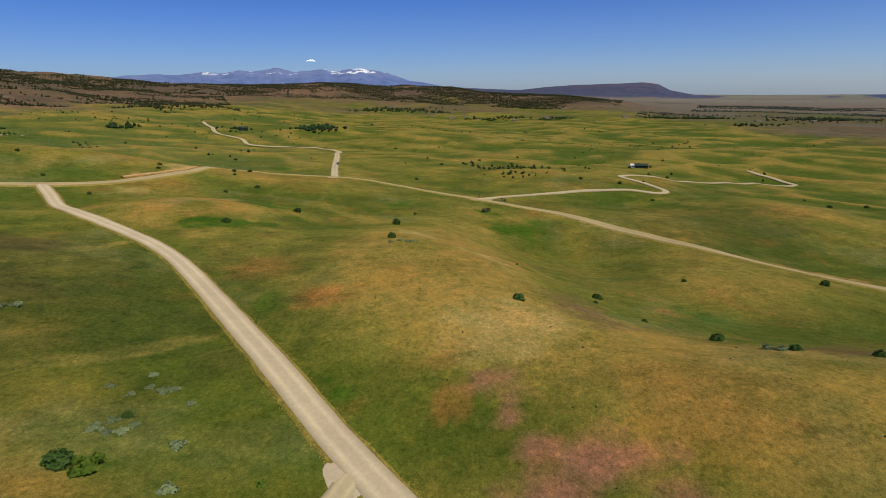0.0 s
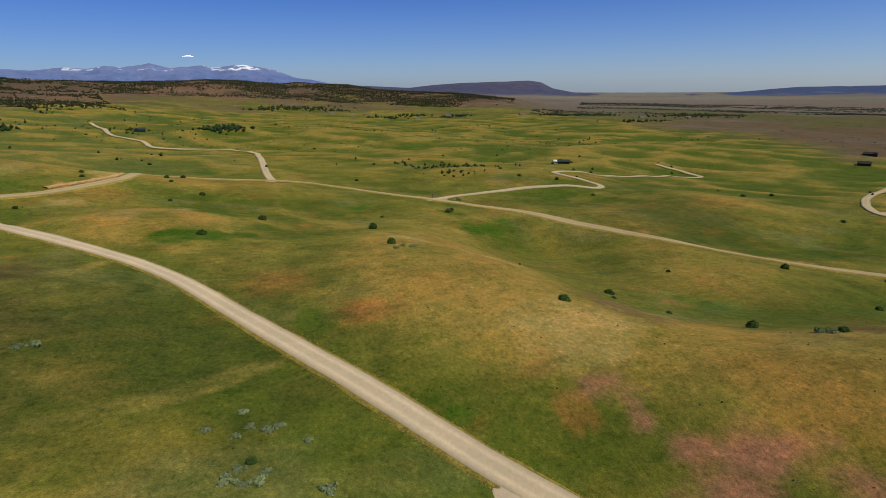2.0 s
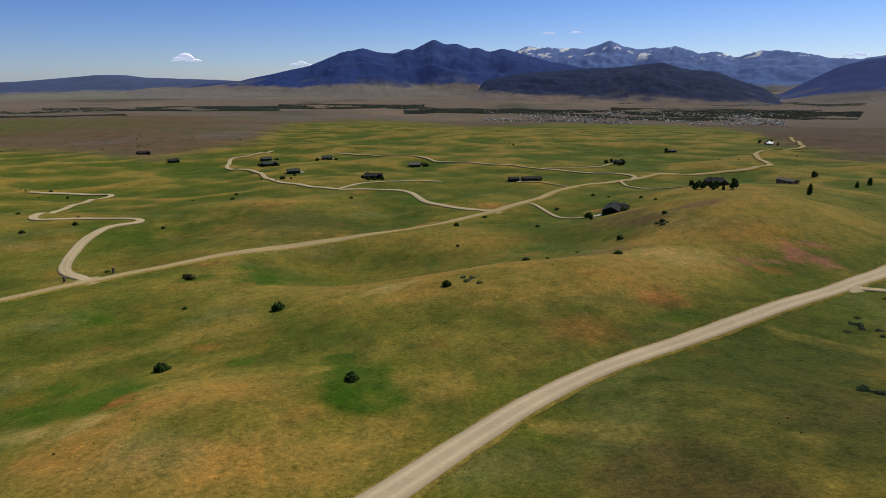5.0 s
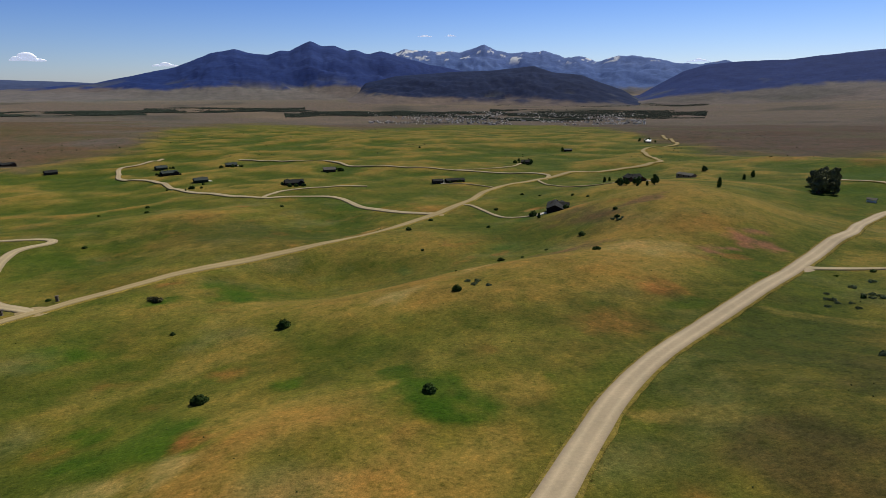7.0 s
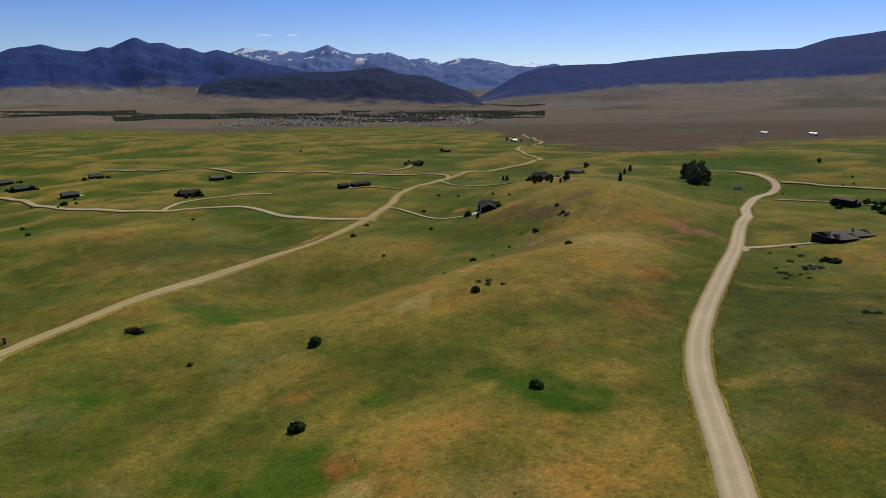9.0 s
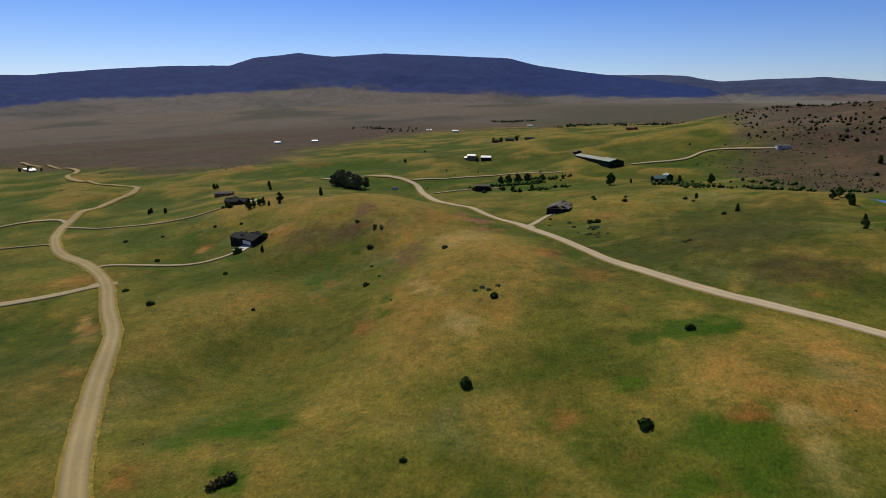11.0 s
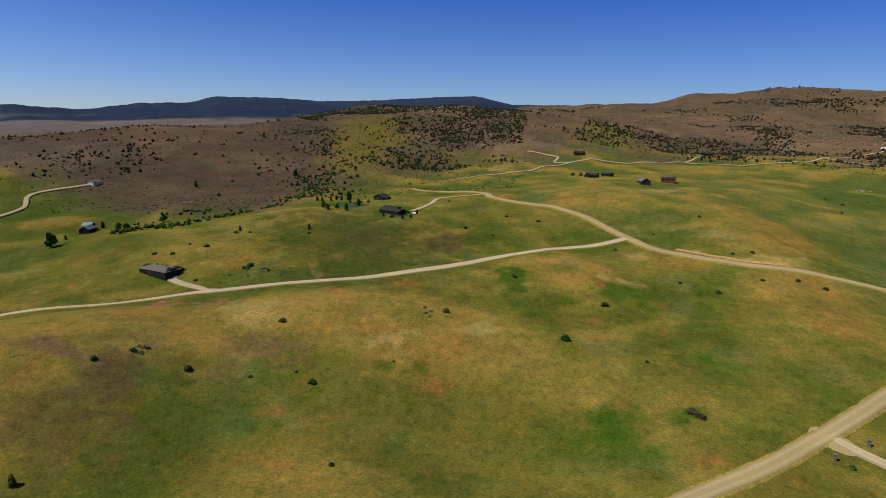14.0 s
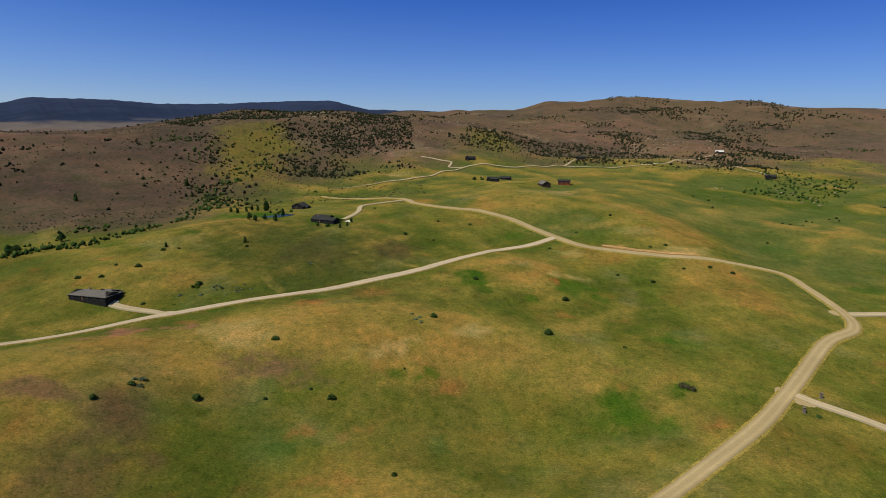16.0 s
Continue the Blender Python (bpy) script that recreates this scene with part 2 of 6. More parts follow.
def height(x, y):
    x, y = np.atleast_1d(np.asarray(x, float)), np.atleast_1d(np.asarray(y, float))
    r = np.hypot(x - MID[0], y - MID[1])
    w = smooth(140, 230, r)
    z = near_height(x, y) * (1 - w) + far_height(x, y) * w
    for eye, dist, wide, crest in RIDGES:
        a = np.degrees(np.arctan2(x - eye[0], y - eye[1]))
        d = np.hypot(x - eye[0], y - eye[1])
        top = eye[2] + dist * np.tan(np.radians(np.interp(a, [c[0] for c in crest], [c[1] for c in crest])))
        g = np.exp(-((d - dist) / wide) ** 2) * smooth(crest[0][0] - 6, crest[0][0] + 2, a) * (1 - smooth(crest[-1][0] - 2, crest[-1][0] + 6, a))
        z = z + g * np.maximum(top - z, 0)
    # rolling ground, and gullied slopes on the western hills
    z = z + hummocks(x, y, r) * (1 - smooth(380, 700, r))
    hill = ring((0.45, 0.1, 0, 0, 0, 0, 0.15, 0.5, 1, 1, 1, 0.9), x, y) * smooth(170, 330, r) * (1 - smooth(1100, 2000, r))
    z = z + w * np.clip(r / 330, 0, 2.0) * 1.1 * fbm(x, y, 70, 4, 3.1) + np.clip(hill, 0, 1) * (7.0 * (0.5 - np.abs(fbm(x, y, 120, 4, 8.8))) - 3.6 * np.abs(fbm(x, y, 46, 5, 9.9)) - 1.2 * np.abs(fbm(x, y, 17, 3, 7.7)))
    return z


def ground(x, y):
    return float(height(x, y)[0])


def mesh_object(name, verts, faces, mat, parent=None, smooth_faces=False, colours=None):
    me = bpy.data.meshes.new(name)
    me.from_pydata([tuple(v) for v in verts], [], faces)
    me.materials.append(mat)
    if smooth_faces:
        me.polygons.foreach_set("use_smooth", [True] * len(me.polygons))
    if colours is not None:
        at = me.attributes.new("tint", "FLOAT_COLOR", "POINT")
        at.data.foreach_set("color", np.hstack([colours, np.ones((len(colours), 1))]).astype(np.float32).ravel())
    me.update()
    ob = new(name, me)
    if parent is not None:
        ob.parent = parent
    return ob


def blend(c, other, w):
    return c * (1 - w[:, None]) + np.array(other) * w[:, None]


def spot(x, y, cx, cy, rx, ry, turn=0.0):
    """A soft-edged ragged patch."""
    c, s = math.cos(radians(turn)), math.sin(radians(turn))
    u, v = ((x - cx) * c + (y - cy) * s) / rx, (-(x - cx) * s + (y - cy) * c) / ry
    d = np.hypot(u, v) + 0.75 * fbm(x, y, max(1.0, 0.9 * min(rx, ry)), 4, cx) + 0.5 * fbm(x, y, 1.6, 3, cy)
    return 1 - smooth(0.25, 1.25, d)


GREEN, OLIVE, GOLD, RUST, PALE = (0.074, 0.088, 0.013), (0.140, 0.126, 0.025), (0.235, 0.165, 0.042), (0.27, 0.105, 0.036), (0.36, 0.26, 0.11)
LUSH, BROWN, SAGE, PINK, TEAL = (0.043, 0.086, 0.007), (0.115, 0.072, 0.050), (0.12, 0.125, 0.065), (0.26, 0.110, 0.085), (0.080, 0.115, 0.030)
# bearing and distance at which the green gives way to sagebrush and dry soil
DRY_EDGE = ((0, 560), (12, 560), (18, 600), (27, 450), (35, 345), (45, 300), (55, 195), (62, 225), (67, 290), (72, 460), (81, 700), (91, 500), (102, 850), (109, 950), (115, 600), (122, 313), (130, 219),
            (139, 200), (145, 240), (152, 275), (159, 420), (171, 400), (182, 430), (190, 330), (195, 200), (200, 138), (206, 116), (211, 104), (216, 97), (222, 97), (228, 108), (232, 118), (238, 128), (249, 140), (261, 165), (271, 215), (279, 205), (287, 222), (296, 218), (304, 220), (316, 235), (325, 300), (337, 440), (350, 540), (360, 560))
TRACKS = ([(-28.7, 51.3), (-29.7, 46.5), (-31, 41.2), (-33, 36)], [(-14.9, 32.1), (-18.3, 29.4), (-21.2, 27), (-25, 24)], [(-46, 30), (-60, 24), (-75, 2), (-95, -18), (-128, -44)], [(-25.2, 16.1), (-33.6, 18.4), (-41.1, 22), (-46, 27)],
          [(-25.2, 16.1), (-24.8, 23), (-24.4, 29.6), (-30, 34)], [(-100, -5), (-85, 8), (-78, 20), (-70, 26)], [(-29.3, 50.7), (-30.6, 47.1), (-32.3, 43.9), (-33.7, 40.9)], [(-13.9, 32.0), (-17.1, 29.1), (-19.6, 27.2)], [(-31.5, 43.5), (-32.7, 39.0), (-33.6, 35.9)])


def trail(x, y, pts, wide):
    """How much of a worn trail lies at the point."""
    d = np.full(len(x), 99.0)
    for (x0, y0), (x1, y1) in zip(pts[:-1], pts[1:]):
        ux, uy = x1 - x0, y1 - y0
        u = np.clip(((x - x0) * ux + (y - y0) * uy) / (ux * ux + uy * uy), 0, 1)
        d = np.minimum(d, np.hypot(x - x0 - u * ux, y - y0 - u * uy))
    return 1 - smooth(0.3 * wide, wide, d + 0.25 * wide * fbm(x, y, 3, 3, 81.0))


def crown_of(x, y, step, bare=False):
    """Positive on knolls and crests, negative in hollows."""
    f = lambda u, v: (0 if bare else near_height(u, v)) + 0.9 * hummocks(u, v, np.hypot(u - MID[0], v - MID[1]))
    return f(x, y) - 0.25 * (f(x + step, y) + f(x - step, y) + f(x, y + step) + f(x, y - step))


def land_tint(x, y, z):
    r = np.hypot(x - MID[0], y - MID[1])
    az = np.degrees(np.arctan2(x - MID[0], y - MID[1])) % 360
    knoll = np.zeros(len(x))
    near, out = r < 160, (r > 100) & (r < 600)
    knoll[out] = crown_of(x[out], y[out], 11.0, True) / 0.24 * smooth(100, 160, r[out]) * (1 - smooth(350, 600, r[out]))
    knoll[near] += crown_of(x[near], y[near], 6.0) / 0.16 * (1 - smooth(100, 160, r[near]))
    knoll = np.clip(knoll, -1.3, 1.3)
    c = np.tile(np.array(GREEN), (len(x), 1))
    wide = smooth(70, 140, r)
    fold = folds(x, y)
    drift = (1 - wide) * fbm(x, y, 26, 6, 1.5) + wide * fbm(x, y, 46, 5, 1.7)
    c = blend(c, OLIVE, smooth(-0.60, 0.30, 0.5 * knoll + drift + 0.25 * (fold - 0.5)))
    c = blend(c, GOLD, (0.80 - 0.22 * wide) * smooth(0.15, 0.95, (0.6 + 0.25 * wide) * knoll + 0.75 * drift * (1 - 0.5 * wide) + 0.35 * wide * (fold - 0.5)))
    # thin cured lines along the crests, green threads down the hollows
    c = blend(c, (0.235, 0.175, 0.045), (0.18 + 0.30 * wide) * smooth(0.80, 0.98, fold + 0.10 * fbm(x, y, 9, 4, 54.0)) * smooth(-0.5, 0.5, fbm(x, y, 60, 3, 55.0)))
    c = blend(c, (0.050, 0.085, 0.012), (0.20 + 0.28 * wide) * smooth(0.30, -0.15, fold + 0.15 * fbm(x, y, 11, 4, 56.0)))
    c = blend(c, RUST, 0.30 * (1 - 0.6 * wide) * smooth(0.20, 0.8, 0.25 * knoll + fbm(x, y, 13, 6, 11.0)))
    c = blend(c, LUSH, 0.34 * (1 - 0.4 * wide) * smooth(0.35, 0.95, fbm(x, y, 17, 6, 15.0) - 0.4 * knoll))
    c = blend(c, GOLD, 0.35 * (1 - 0.7 * wide) * smooth(0.1, 0.7, fbm(x, y, 6, 5, 17.0)))
    c = blend(c, (0.182, 0.132, 0.036), 0.50 * spot(x, y, 14, 64, 36, 32, 0) * smooth(-0.9, 0.3, fbm(x, y, 12, 4, 97.0)))
    c = blend(c, (0.205, 0.140, 0.036), 0.75 * spot(x, y, 14, 30, 34, 10, -38))
    c = blend(c, RUST, 0.45 * (1 - 0.8 * wide) * smooth(0.40, 0.8, fbm(x, y, 4.5, 4, 85.0)))
    c = blend(c, (0.075, 0.100, 0.020), 0.5 * smooth(0.2, 0.7, fbm(x, y, 5.0, 4, 87.0)))
    c = blend(c, (0.17, 0.155, 0.075), 0.35 * (1 - 0.7 * wide) * smooth(0.2, 0.7, fbm(x, y, 8.0, 4, 89.0)))
    c = c * (1 + 0.22 * fbm(x, y, 2.4, 3, 19.0))[:, None]
    for spots, colour, k in PATCHES:
        for cx, cy, rx, ry, turn in spots:
            close = (np.abs(x - cx) < 2.2 * max(rx, ry)) & (np.abs(y - cy) < 2.2 * max(rx, ry))
            if close.any():
                c[close] = blend(c[close], colour, k * spot(x[close], y[close], cx, cy, rx, ry, turn))
    if near.any():
        for pts in TRACKS:
            c[near] = blend(c[near], (0.23, 0.175, 0.05), 0.62 * trail(x[near], y[near], pts, 0.62))
    c = blend(c, (0.046, 0.056, 0.012), 0.8 * spot(x, y, -30, 29, 28, 19, 60))
    c = blend(c, (0.060, 0.042, 0.022), 0.6 * spot(x, y, -36, 47, 6, 4.5, 20) + 0.4 * spot(x, y, -33, 31, 8, 5, 20))
    c = blend(c, (0.055, 0.060, 0.014), 0.6 * spot(x, y, 42, 84, 26, 15, 60) + 0.15 * spot(x, y, 30, 40, 13, 10, 40))
    c = blend(c, (0.062, 0.090, 0.012), 0.45 * smooth(50, 90, r) * smooth(10, 35, az) * (1 - smooth(150, 175, az)) * smooth(-0.3, 0.5, fbm(x, y, 20, 5, 83.0) - 0.5 * knoll))
    west = smooth(240, 262, az) * (1 - smooth(330, 350, az)) * smooth(45, 80, r)
    c = blend(c, (0.100, 0.115, 0.040), 0.40 * west * smooth(-0.4, 0.4, fbm(x, y, 30, 5, 95.0) - 0.5 * knoll))
    c = c * np.array((0.975, 1.0, 0.95))
    # dry country beyond: brown near its edge, mauve-grey farther out, dark scrub on the hills
    edge = np.interp(az, [d[0] for d in DRY_EDGE], [d[1] for d in DRY_EDGE])
    dry = smooth(0.86, 1.28, r / edge + 0.25 * fbm(x, y, 50, 5, 21.0) + 0.10 * fbm(x, y, 12, 4, 22.0))
    hills = smooth(196, 220, az) * (1 - smooth(303, 312, az)) + smooth(306, 314, az) + (1 - smooth(14, 24, az))
    hills = np.clip(hills, 0, 1) * (1 - smooth(1000, 1500, r))
    c = blend(c, (0.108, 0.073, 0.052), dry * 0.94)
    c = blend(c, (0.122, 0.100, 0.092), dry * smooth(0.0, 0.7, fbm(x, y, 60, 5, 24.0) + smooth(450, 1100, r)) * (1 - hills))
    c = blend(c, (0.152, 0.090, 0.066), dry * hills * 0.85 * smooth(-0.10, 0.45, fbm(x, y, 45, 6, 25.0)))
    c = blend(c, (0.064, 0.050, 0.043), dry * hills * 0.60 * smooth(-0.15, 0.40, fbm(x, y, 32, 6, 27.0)))
    c = blend(c, (0.082, 0.058, 0.047), 0.8 * dry * smooth(86, 100, az) * (1 - smooth(158, 170, az)) * (1 - smooth(800, 1500, r)))
    c = blend(c, (0.088, 0.090, 0.052), dry * (0.55 - 0.42 * hills) * smooth(0.05, 0.5, fbm(x, y, 70, 6, 31.0)))
    c = blend(c, (0.26, 0.19, 0.135), dry * hills * 0.35 * smooth(0.35, 0.60, fbm(x, y, 16, 5, 33.0)))
    c = blend(c, (0.062, 0.045, 0.036), 0.72 * dry * smooth(196, 206, az) * (1 - smooth(234, 250, az)) * (1 - smooth(500, 900, r)) * smooth(-0.7, 0.3, fbm(x, y, 22, 5, 99.0)))
    c = blend(c, (0.150, 0.128, 0.022), 0.75 * spot(x, y, -160, -29, 42, 17, 20))
    c = blend(c, (0.130, 0.118, 0.025), 0.7 * spot(x, y, -216, 64, 28, 14, 20))
    # the plain blends to paler mauve-grey with distance
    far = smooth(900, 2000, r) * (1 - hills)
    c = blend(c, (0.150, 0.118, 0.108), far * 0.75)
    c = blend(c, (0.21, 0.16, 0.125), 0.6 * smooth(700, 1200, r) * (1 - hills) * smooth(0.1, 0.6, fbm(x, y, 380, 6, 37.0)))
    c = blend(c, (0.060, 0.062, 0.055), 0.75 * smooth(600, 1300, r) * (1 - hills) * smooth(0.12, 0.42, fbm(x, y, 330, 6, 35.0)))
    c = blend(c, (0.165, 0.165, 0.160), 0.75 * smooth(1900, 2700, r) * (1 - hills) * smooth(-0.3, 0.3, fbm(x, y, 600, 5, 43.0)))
    c = blend(c, (0.072, 0.068, 0.048), 0.75 * smooth(166, 180, az) * (1 - smooth(200, 212, az)) * smooth(330, 520, r) * (1 - smooth(1500, 2400, r)))
    bench = smooth(20, 35, az) * (1 - smooth(50, 66, az))
    c = blend(c, (0.075, 0.085, 0.022), 0.75 * bench * smooth(350, 500, r) * (1 - smooth(1000, 1500, r)) * smooth(-0.25, 0.25, fbm(x, y, 80, 5, 39.0)))
    return c


CREST_GRASS = [
    (-25, 31, 5.1, 1.8, 143), (-42, 44, 9.7, 1.9, 148), (-82, 117, 19.5, 2.9, 138), (-40, 19, 7.1, 2.0, 117), (-32, -15, 8.8, 4.5, 133),
    (-26, 73, 7.5, 1.5, 137), (-61, 90, 11.2, 2.8, 95), (-12, 78, 8.7, 2.4, 131), (-2, 36, 10.3, 3.3, 141), (-91, 128, 30, 5.1, 127),
    (-152, 188, 12, 8.8, 70), (45, 101, 8.5, 2.1, -55), (101, 98, 21, 6.3, -119), (-4, 50, 6.0, 1.4, -70), (12, 33, 7.5, 2.3, -69),
    (32, 89, 9.9, 3.1, -96),
]
DAMP_SWALES = [
    (-24, 61, 4.6, 2.4, 52), (-24, 77, 2.7, 2.3, 68), (-60, 124, 9.6, 1.9, 136), (-55, 69, 3.8, 1.9, 120), (-7, 89, 3.5, 2.4, 47),
    (6, 86, 2.7, 1.4, 128), (14, 82, 2.5, 1.2, 129), (9, 79, 3.2, 1.2, 48), (22, 44, 2.3, 1.0, 125), (-25, 76, 3.1, 0.9, 170),
    (142, 139, 17, 3.3, -145), (58, 27, 14.3, 3.4, -137),
]
WET_HOLLOWS = [
    (-12, 37, 0.7, 0.6, -2), (-6, 27, 0.5, 0.6, -0), (-5, 26, 0.6, 0.7, -0), (-13, 19, 0.6, 0.5, 10), (8, 53, 1.3, 1.3, 46),
    (-26, 61, 2.3, 1.3, -81), (-23, 61, 1.7, 3.3, -85), (-20, 63, 1.7, 1.2, -91), (-19, 70, 1.2, 1.0, -93), (-22, 81, 1.0, 1.0, -82),
    (-26, 76, 4.1, 2.7, -90), (-23, 54, 0.8, 0.5, -80), (-12, 38, 3.3, 1.3, -77), (-29, 32, 1.2, 1.6, -79), (12, 78, 2.9, 3.3, -174),
    (8, 78, 1.9, 2.5, -175),
]
WET_SLOPES = [
    (7, 57, 0.9, 0.9, 165), (-19, 63, 1.0, 1.2, -176), (-22, 62, 1.2, 1.3, -175), (-26, 61, 2.1, 3.3, -172), (-18, 71, 1.0, 0.6, -178),
    (-23, 75, 0.9, 0.5, -178), (-27, 75, 0.8, 1.2, -177), (-25, 80, 0.6, 1.2, -175), (-21, 82, 0.8, 0.7, -174), (86, -77, 29.0, 20.4, 163),
    (22, 45, 1.7, 1.0, 131), (8, 56, 0.7, 0.5, 122), (-25, 61, 2.5, 3.3, 129), (-19, 63, 1.2, 1.1, 135), (-18, 70, 1.0, 0.9, 132),
    (-26, 76, 1.9, 2.3, 130),
]
WET_SPOTS = [
    (-25, 81, 1.0, 1.0, 125), (10, 78, 1.9, 3.3, 128), (6, 86, 1.3, 1.1, 128), (8, 85, 1.1, 0.9, 129), (-7, 88, 1.0, 2.7, 124),
    (-169, -27, 13.8, 39.6, 117), (-60, 9, 7.7, 8.8, 101), (-61, 126, 5.8, 7.0, 106), (-36, 131, 4.3, 2.3, 99), (43, -37, 17.9, 10.9, 149),
    (6, -29, 9.0, 7.2, 146), (-55, 28, 5.9, 5.3, 147), (41, 36, 3.0, 1.5, 155), (67, 63, 9.6, 5.1, -104),
]
RED_SOIL = [
    (-9, 38, 2.3, 1.7, -7), (-6, 40, 0.6, 1.0, -5), (-0, 25, 0.5, 1.9, -5), (4, 20, 1.0, 1.5, -7), (1, 25, 0.5, 2.1, -6),
    (14, 20, 0.5, 0.5, -2), (-26, 74, 1.5, 1.1, -89), (-9, 39, 1.5, 2.0, -76), (-15, 46, 3.3, 3.0, -70), (14, 86, 0.5, 0.9, -167),
    (8, 60, 1.6, 1.4, 168), (41, 63, 0.9, 3.5, -172), (-26, 75, 1.2, 0.5, -178), (19, 46, 1.8, 1.0, 130), (9, 59, 1.5, 0.8, 121),
    (-25, 75, 0.6, 1.3, 130), (38, 28, 2.8, 2.8, 156), (51, 31, 1.8, 2.4, 168), (121, -80, 9.6, 12.7, -127), (91, -82, 6.4, 11.0, -138),
]
CURED_GRASS = [
    (-23, 31, 1.2, 1.8, 21), (-30, 63, 5.9, 2.6, -79), (-24, 57, 4.1, 2.1, -81), (-25, 35, 1.4, 5.5, -78), (3, 75, 5.1, 2.3, -174),
    (-32, 61, 2.6, 3.2, -173), (-24, 56, 3.1, 2.4, -170), (-3, 48, 5.9, 4.9, -175), (3, 76, 3.3, 3.6, 131), (-8, 43, 4.7, 2.5, 159),
    (-41, 44, 7.3, 1.8, 150), (-1, 10, 7.4, 2.8, 134), (2, 56, 6.4, 1.8, 147), (38, 93, 5.1, 4.3, -95), (5, 37, 7.2, 10.8, -108),
    (28, 6, 15.9, 29.4, -66),
]
BARE_GROUND = [
    (4, 33, 3.8, 4.5, 5), (-29, 75, 1.6, 1.2, -175), (-29, 79, 1.7, 3.0, -175), (-3, 62, 1.9, 1.5, -180), (4, 52, 4.4, 1.6, 125),
    (-3, 62, 3.0, 1.6, 132), (-43, 79, 2.9, 3.3, 125), (-46, 102, 5.8, 2.9, 108), (-146, 31, 6.6, 4.1, 125), (-95, 82, 9.5, 7.5, 117),
]
PINK_BLOOM = [
    (6, 20, 2.6, 2.0, -8), (4, 18, 1.6, 1.8, 20), (8.5, 16.5, 1.6, 2.2, 0), (3, 23, 0.8, 1.8, 0), (2.9, 26.2, 2.0, 1.3, 0),
]
SAGE_GREEN = [
    (22, 44, 3.1, 3.3, 20), (18, 59, 2.1, 1.2, 17), (21, 32, 3.0, 2.2, 36),
]
MAUVE_SCRUB = [(10, 40, 5.6, 3.1, 106), (24, 23, 3.7, 2.4, 105)]
BROWN_SPOTS = [
    (-31, 38, 2.1, 3.2, -79), (25, 32, 3.3, 4.2, 137), (31, 32, 4.5, 4.5, 135), (23, 30, 2.7, 3.3, 113),
]
GREY_GRASS = [
    (-9, 92, 2.9, 2.6, 119), (-38, 34, 3.2, 10.1, 102),
]
LAWNS = [
    (-33, -8, 6, 2.4, 65), (-40, 4, 5, 2.0, 55), (-55.2, 15.2, 8, 4, 40), (-61.2, 12.2, 5, 3.5, 40), (-51.5, 28.0, 4.6, 3.0, 70), (66, -50, 14, 4, 155), (12, -40, 13, 4, 175), (30, -46, 14, 4.5, 170), (-4, -33, 8, 3.5, 20), (100, -45, 12, 4, 150), (41, 27, 3.5, 1.8, 170), (63, 3, 6, 2.5, 20), (104, 36, 4, 5, 0), (-53, 245, 9, 4, 10),
]
SAND_BANKS = [
    (132, -99, 9, 2.2, 165), (112, -80, 9, 2.2, 170), (90, -84, 10, 2.4, 175), (41.8, 63.8, 5.2, 1.5, -42), (-47, 89, 1.1, 2.8, 20), (-44.4, 97, 1.2, 3.6, 0), (-44.4, 103, 1.6, 1.4, 0), (39.0, 26.6, 2.3, 2.0, 0), (50.5, 31.5, 1.2, 1.5, 0), (-98, 83, 6, 4, 30), (-143, 29, 7, 2, 60),
]
MOWN = [(-37, 33, 7.5, 2.3, 178), (-46, 33, 6.0, 3.2, 150)]
PATCHES = [(LAWNS, LUSH, 0.85), (SAND_BANKS, (0.38, 0.22, 0.085), 0.75), (MOWN, (0.125, 0.135, 0.040), 0.6), (CREST_GRASS, (0.245, 0.175, 0.048), 0.60), (DAMP_SWALES, (0.052, 0.096, 0.010), 0.72), (WET_HOLLOWS, LUSH, 0.80), (WET_SLOPES, LUSH, 0.80), (WET_SPOTS, LUSH, 0.80), (RED_SOIL, RUST, 0.45), (CURED_GRASS, GOLD, 0.60), (BARE_GROUND, PALE, 0.52), (PINK_BLOOM, PINK, 0.75), (MAUVE_SCRUB, (0.15, 0.080, 0.058), 0.7), (SAGE_GREEN, TEAL, 0.50), (BROWN_SPOTS, (0.082, 0.054, 0.034), 0.58), (GREY_GRASS, SAGE, 0.25)]

# ---- ground: one sheet out to the horizon ----
def build_ground():
    radii = [0.0]
    while radii[-1] < 4900:
        radii.append(radii[-1] + max(0.55, 0.0115 * radii[-1]))
    na, nr = 720, len(radii) - 1
    ang = np.arange(na) * 2 * np.pi / na
    rr = np.array(radii[1:])
    x = np.concatenate([[MID[0]], (MID[0] + rr[:, None] * np.sin(ang)).ravel()])
    y = np.concatenate([[MID[1]], (MID[1] + rr[:, None] * np.cos(ang)).ravel()])
    z = height(x, y)
    k = np.arange(na)
    faces = [(0, 1 + (i + 1) % na, 1 + i) for i in range(na)]
    for j in range(nr - 1):
        a, b = 1 + j * na + k, 1 + j * na + (k + 1) % na
        faces += np.stack([a, b, b + na, a + na], 1).tolist()
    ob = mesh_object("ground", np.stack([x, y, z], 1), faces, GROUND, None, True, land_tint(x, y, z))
    return tagged(ob, "rolling dry grassland with green and golden patches", "ground", kind="structure")


ground_ob = build_ground()


